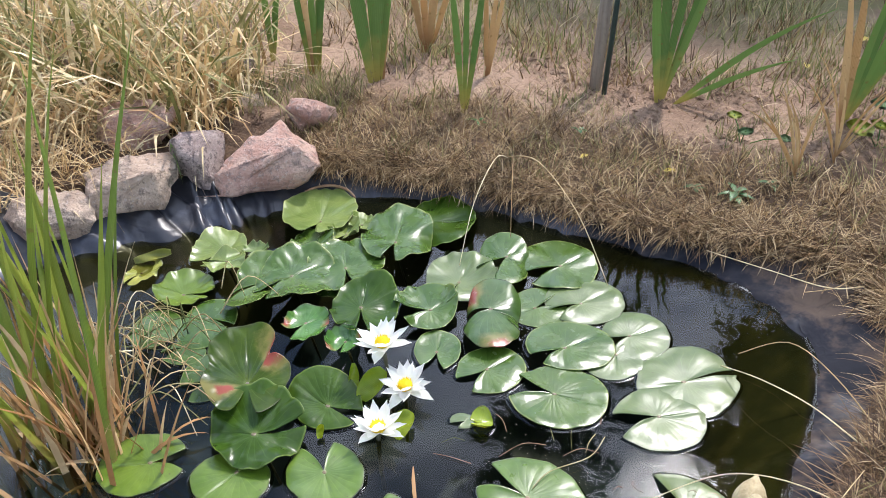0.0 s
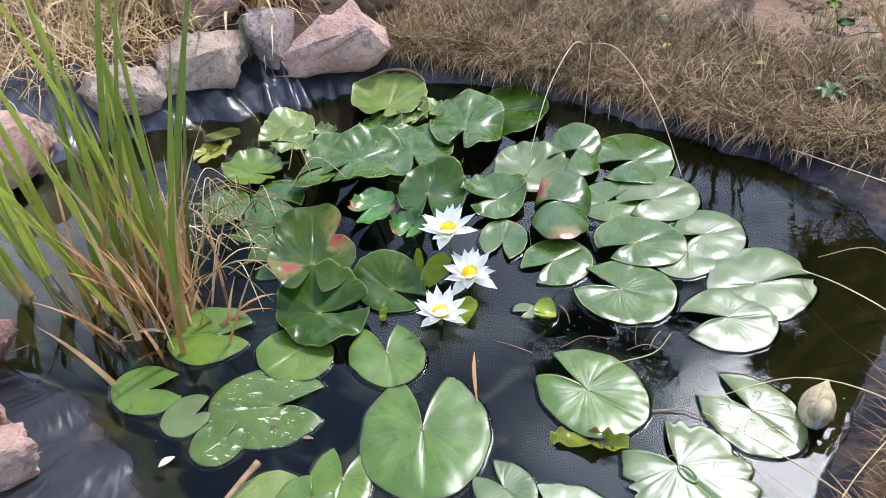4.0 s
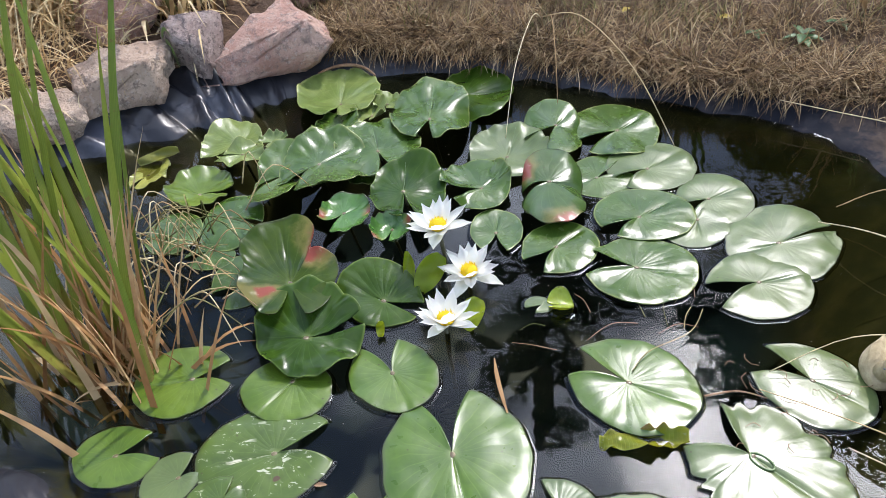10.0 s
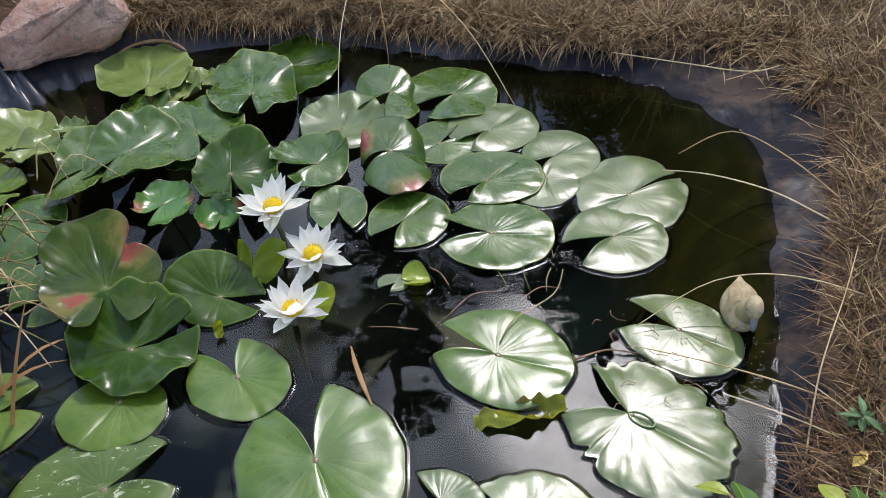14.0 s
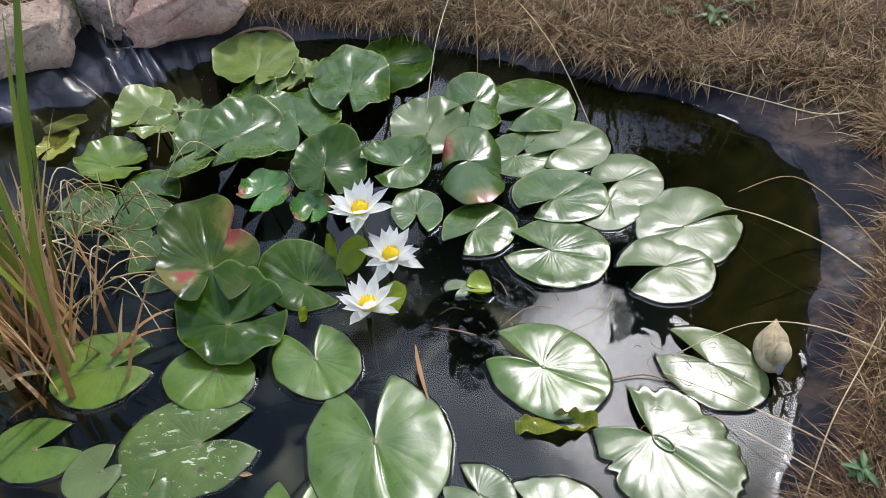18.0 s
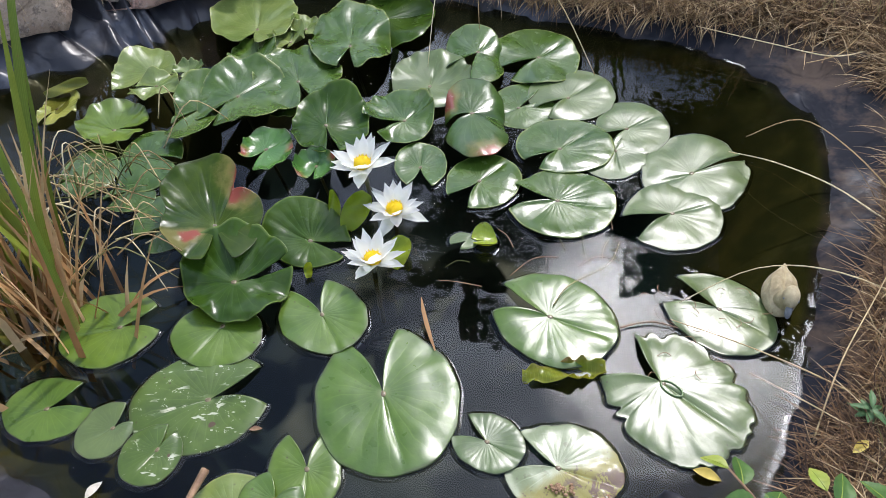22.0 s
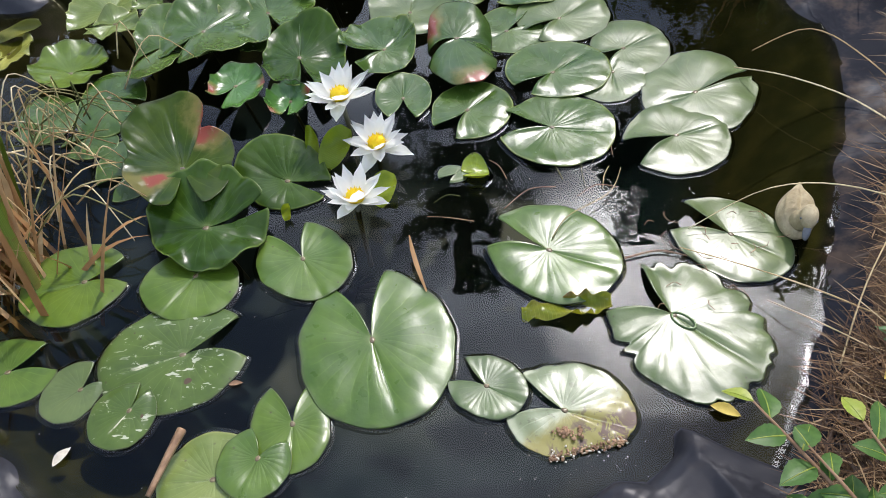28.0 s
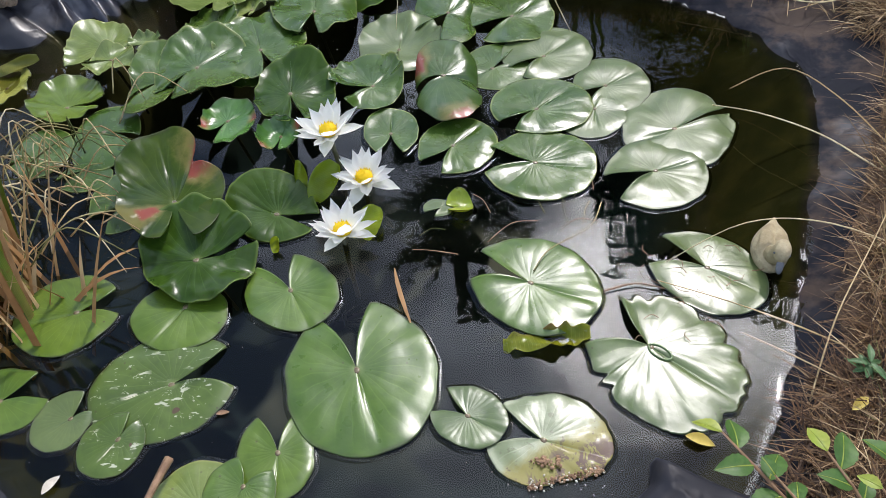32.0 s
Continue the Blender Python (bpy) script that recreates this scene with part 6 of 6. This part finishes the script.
for k in range(70):
    a, b = rg.gauss(-0.48, 0.07), rg.gauss(1.37, 0.075)
    h = rg.uniform(0, 360)
    l = rg.uniform(0.05, 0.18)
    straw_line([(a, b, 0.012 + rg.uniform(0, 0.05)), (a + l * 0.5 * math.cos(h), b + l * 0.5 * math.sin(h), 0.04 + rg.uniform(0, 0.08)), (a + l * math.cos(h), b + l * math.sin(h), rg.uniform(0.006, 0.04))], 0.0015, STRAW if k % 3 else GREENISH, "fine dry straw tangled beside the reeds")
for k in range(16):
    a, b, h = rg.uniform(0.14, 0.44), rg.uniform(1.18, 1.42), rg.uniform(0, 360)
    l = rg.uniform(0.03, 0.09)
    straw_line([(a, b, 0.002), (a + l * 0.5 * math.cos(h), b + l * 0.5 * math.sin(h), 0.004), (a + l * math.cos(h + 0.1), b + l * math.sin(h + 0.4), 0.003)], 0.0008, GREENISH if k % 2 else TWIG, "thin floating plant fragment on the water")
for k in range(22):
    a, b, h = rg.uniform(0.42, 0.66), rg.uniform(1.02, 1.20), rg.uniform(0, 6.28)
    l = rg.uniform(0.008, 0.035)
    straw_line([(a, b, 0.011), (a + l * 0.5 * math.cos(h), b + l * 0.5 * math.sin(h), 0.013), (a + l * math.cos(h + 0.5), b + l * math.sin(h + 0.5), 0.011)], 0.0007, TWIG, "fine dark straw scrap on a lily pad")

def debris(count, line, spread, sizes, material, label, z=0.004, seed=3):
    """Wet crumbs and beads along a line, in one mesh."""
    rng = random.Random(seed)
    bm = bmesh.new()
    for _ in range(count):
        t = rng.random()
        x, y = line[0][0] + (line[1][0] - line[0][0]) * t + rng.gauss(0, spread), line[0][1] + (line[1][1] - line[0][1]) * t + rng.gauss(0, spread)
        r = rng.uniform(*sizes)
        bmesh.ops.create_icosphere(bm, subdivisions=1, radius=r, matrix=pose(x, y, z + r * 0.3, 0, 0, rng.uniform(0, 180)) @ Matrix.Diagonal((rng.uniform(0.7, 1.6), 1, rng.uniform(0.5, 0.9), 1)))
    ob = mesh_object("pad_debris", bm, material)
    return tagged(ob, label, "debris", kind="stuff")


debris(110, ((0.245, 0.818), (0.345, 0.836)), 0.003, (0.0007, 0.0024), TWIG, "wet brown crumbs along the decaying pad's edge")
debris(60, ((0.245, 0.818), (0.345, 0.836)), 0.004, (0.0006, 0.0016), PALE_BIT, "pale beads along the decaying pad's edge", seed=5)
debris(45, ((0.262, 0.852), (0.284, 0.846)), 0.0045, (0.0012, 0.0032), TWIG, "clot of dark brown rot on the decaying pad", z=0.006, seed=9)

# specks and bubbles on the water
verts, faces = [], []
for cx, cy, sd, cnt in ((0.25, 0.82, 0.05, 60), (0.30, 0.83, 0.03, 50), (0.10, 0.90, 0.10, 30), (-0.2, 1.9, 0.12, 60), (0.33, 1.25, 0.10, 70), (0.15, 1.6, 0.15, 60), (-0.3, 1.05, 0.2, 50), (0.6, 1.05, 0.08, 60)):
    for _ in range(cnt):
        x, y, r = rg.gauss(cx, sd), rg.gauss(cy, sd), rg.uniform(0.0004, 0.0013)
        i = len(verts)
        verts += [(x + r, y, 0.0006), (x, y + r * rg.uniform(0.4, 1.2), 0.0006), (x - r, y, 0.0006), (x, y - r, 0.0006), (x, y, 0.0006 + r * 0.8)]
        faces += [(i + a, i + (a + 1) % 4, i + 4) for a in range(4)]
specks = raw_object("floating_specks", verts, faces, PALE_BIT)
tagged(specks, "tiny pale seeds and bubbles floating on the water", "debris", kind="stuff")

# fold of the rubber sheet that stands up at the near shore
bm = bmesh.new()
grid = []
EDGE = ((0.0, 0.27, 0.76), (0.14, 0.31, 0.782), (0.24, 0.35, 0.78), (0.36, 0.395, 0.812), (0.46, 0.402, 0.843), (0.56, 0.44, 0.822), (0.72, 0.50, 0.79), (1.0, 0.60, 0.73))
et, ex_, ey_ = zip(*EDGE)
for i in range(60):
    t = i / 59
    x0, y0 = np.interp(t, et, ex_), np.interp(t, et, ey_)
    tall = 0.6 + 0.4 * math.exp(-((t - 0.46) / 0.12) ** 2) + 0.3 * math.exp(-((t - 0.14) / 0.08) ** 2)
    row = []
    for k in range(15):
        s = k / 14
        x, y = x0 + 0.07 * s, y0 - 0.24 * s * s - 0.05 * s
        z = -0.006 + 0.034 * tall * (1 - math.exp(-s * 20)) - 0.018 * tall * math.exp(-((s - 0.42) / 0.16) ** 2) + 0.035 * s + 0.02 * t * s
        row.append(bm.verts.new((x, y, z + 0.003 * fbm(x, y, 0, 18))))
    grid.append(row)
for i in range(59):
    for k in range(14):
        bm.faces.new((grid[i][k], grid[i][k + 1], grid[i + 1][k + 1], grid[i + 1][k]))
bmesh.ops.recalc_face_normals(bm, faces=bm.faces[:])
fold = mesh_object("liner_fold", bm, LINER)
tagged(fold, "raised fold of black rubber sheet at the shore", "pond liner", kind="structure")


# ---- trees that stand beyond and show in the water ----
def tree(x, y, height, spread, low, label, seed, leaves=2600, size=0.16):
    rng = random.Random(seed)
    ob = empty("tree", (x, y, 0.05))
    pts = [Vector((0.10 * math.sin(i), 0.08 * math.sin(1.7 * i), height * 0.8 * i / 7)) for i in range(8)]
    part("trunk", tube(pts, [height * 0.018 * (1 - 0.09 * i) for i in range(8)], 10), TREE_BARK, ob)
    verts, faces = [], []
    for k in range(26):
        t = low + (0.95 - low) * rng.random()
        base = Vector((0, 0, height * 0.8 * t))
        h = rng.uniform(0, 2 * math.pi)
        reach = spread * rng.uniform(0.5, 1.0) * (1.15 - 0.6 * t)
        end = base + Vector((math.cos(h) * reach, math.sin(h) * reach, reach * rng.uniform(0.0, 0.55)))
        mid = base.lerp(end, 0.5) + Vector((0, 0, 0.12 * reach))
        part("limb", tube([base, mid, end], [height * 0.006, height * 0.004, height * 0.0012], 6), TREE_BARK, ob)
        twigs = max(1, leaves // (26 * 17))
        for _ in range(twigs):
            f = rng.uniform(0.2, 1.0)
            c = base.lerp(mid, f * 2) if f < 0.5 else mid.lerp(end, f * 2 - 1)
            c = c + Vector((rng.gauss(0, 0.10), rng.gauss(0, 0.10), rng.gauss(0, 0.10))) * reach * 0.5
            d = Vector((math.cos(h) + rng.gauss(0, 0.7), math.sin(h) + rng.gauss(0, 0.7), rng.gauss(0.1, 0.5))).normalized()
            step, n = size * 0.55, 9
            for k in range(n):
                d = (d + Vector((rng.gauss(0, 0.1), rng.gauss(0, 0.1), -0.16))).normalized()
                c2 = c + d * step
                sd = d.cross(Vector((rng.gauss(0, 0.3), rng.gauss(0, 0.3), 1))).normalized()
                i = len(verts)
                verts += [c - sd * size * 0.03, c + sd * size * 0.03, c2]
                faces.append((i, i + 1, i + 2))
                for sg in (-1, 1):
                    a = (sd * sg + d * 0.55 + Vector((0, 0, rng.gauss(-0.15, 0.25)))).normalized()
                    b = a.cross(Vector((rng.gauss(0, 0.5), rng.gauss(0, 0.5), 1))).normalized()
                    L = size * rng.uniform(0.7, 1.15)
                    i = len(verts)
                    verts += [c2, c2 + a * L * 0.45 + b * L * 0.2, c2 + a * L, c2 + a * L * 0.45 - b * L * 0.2]
                    faces.append((i, i + 1, i + 2, i + 3))
                c = c2
    raw_object("crown", verts, faces, TREE_LEAF, ob)
    return tagged(ob, label, "tree", "trees beyond the garden")


tree(1.55, 18.2, 27.5, 3.3, 0.52, "tall leafy tree mirrored in the pond", 3, 21000, 0.14)
tree(4.1, 8.2, 9.4, 2.3, 0.22, "small leafy tree mirrored near the bank", 14, 26000, 0.12)
tree(10.9, 13.9, 18.2, 7.0, 0.10, "broad leafy tree standing beyond the garden", 5, 52000, 0.45)
tree(7.4, 16.0, 22.0, 3.2, 0.50, "slender leafy tree mirrored in the pond", 21, 15000, 0.13)
tree(9.5, 5.2, 11.0, 3.6, 0.15, "dense leafy tree beside the garden", 8, 16000, 0.22)
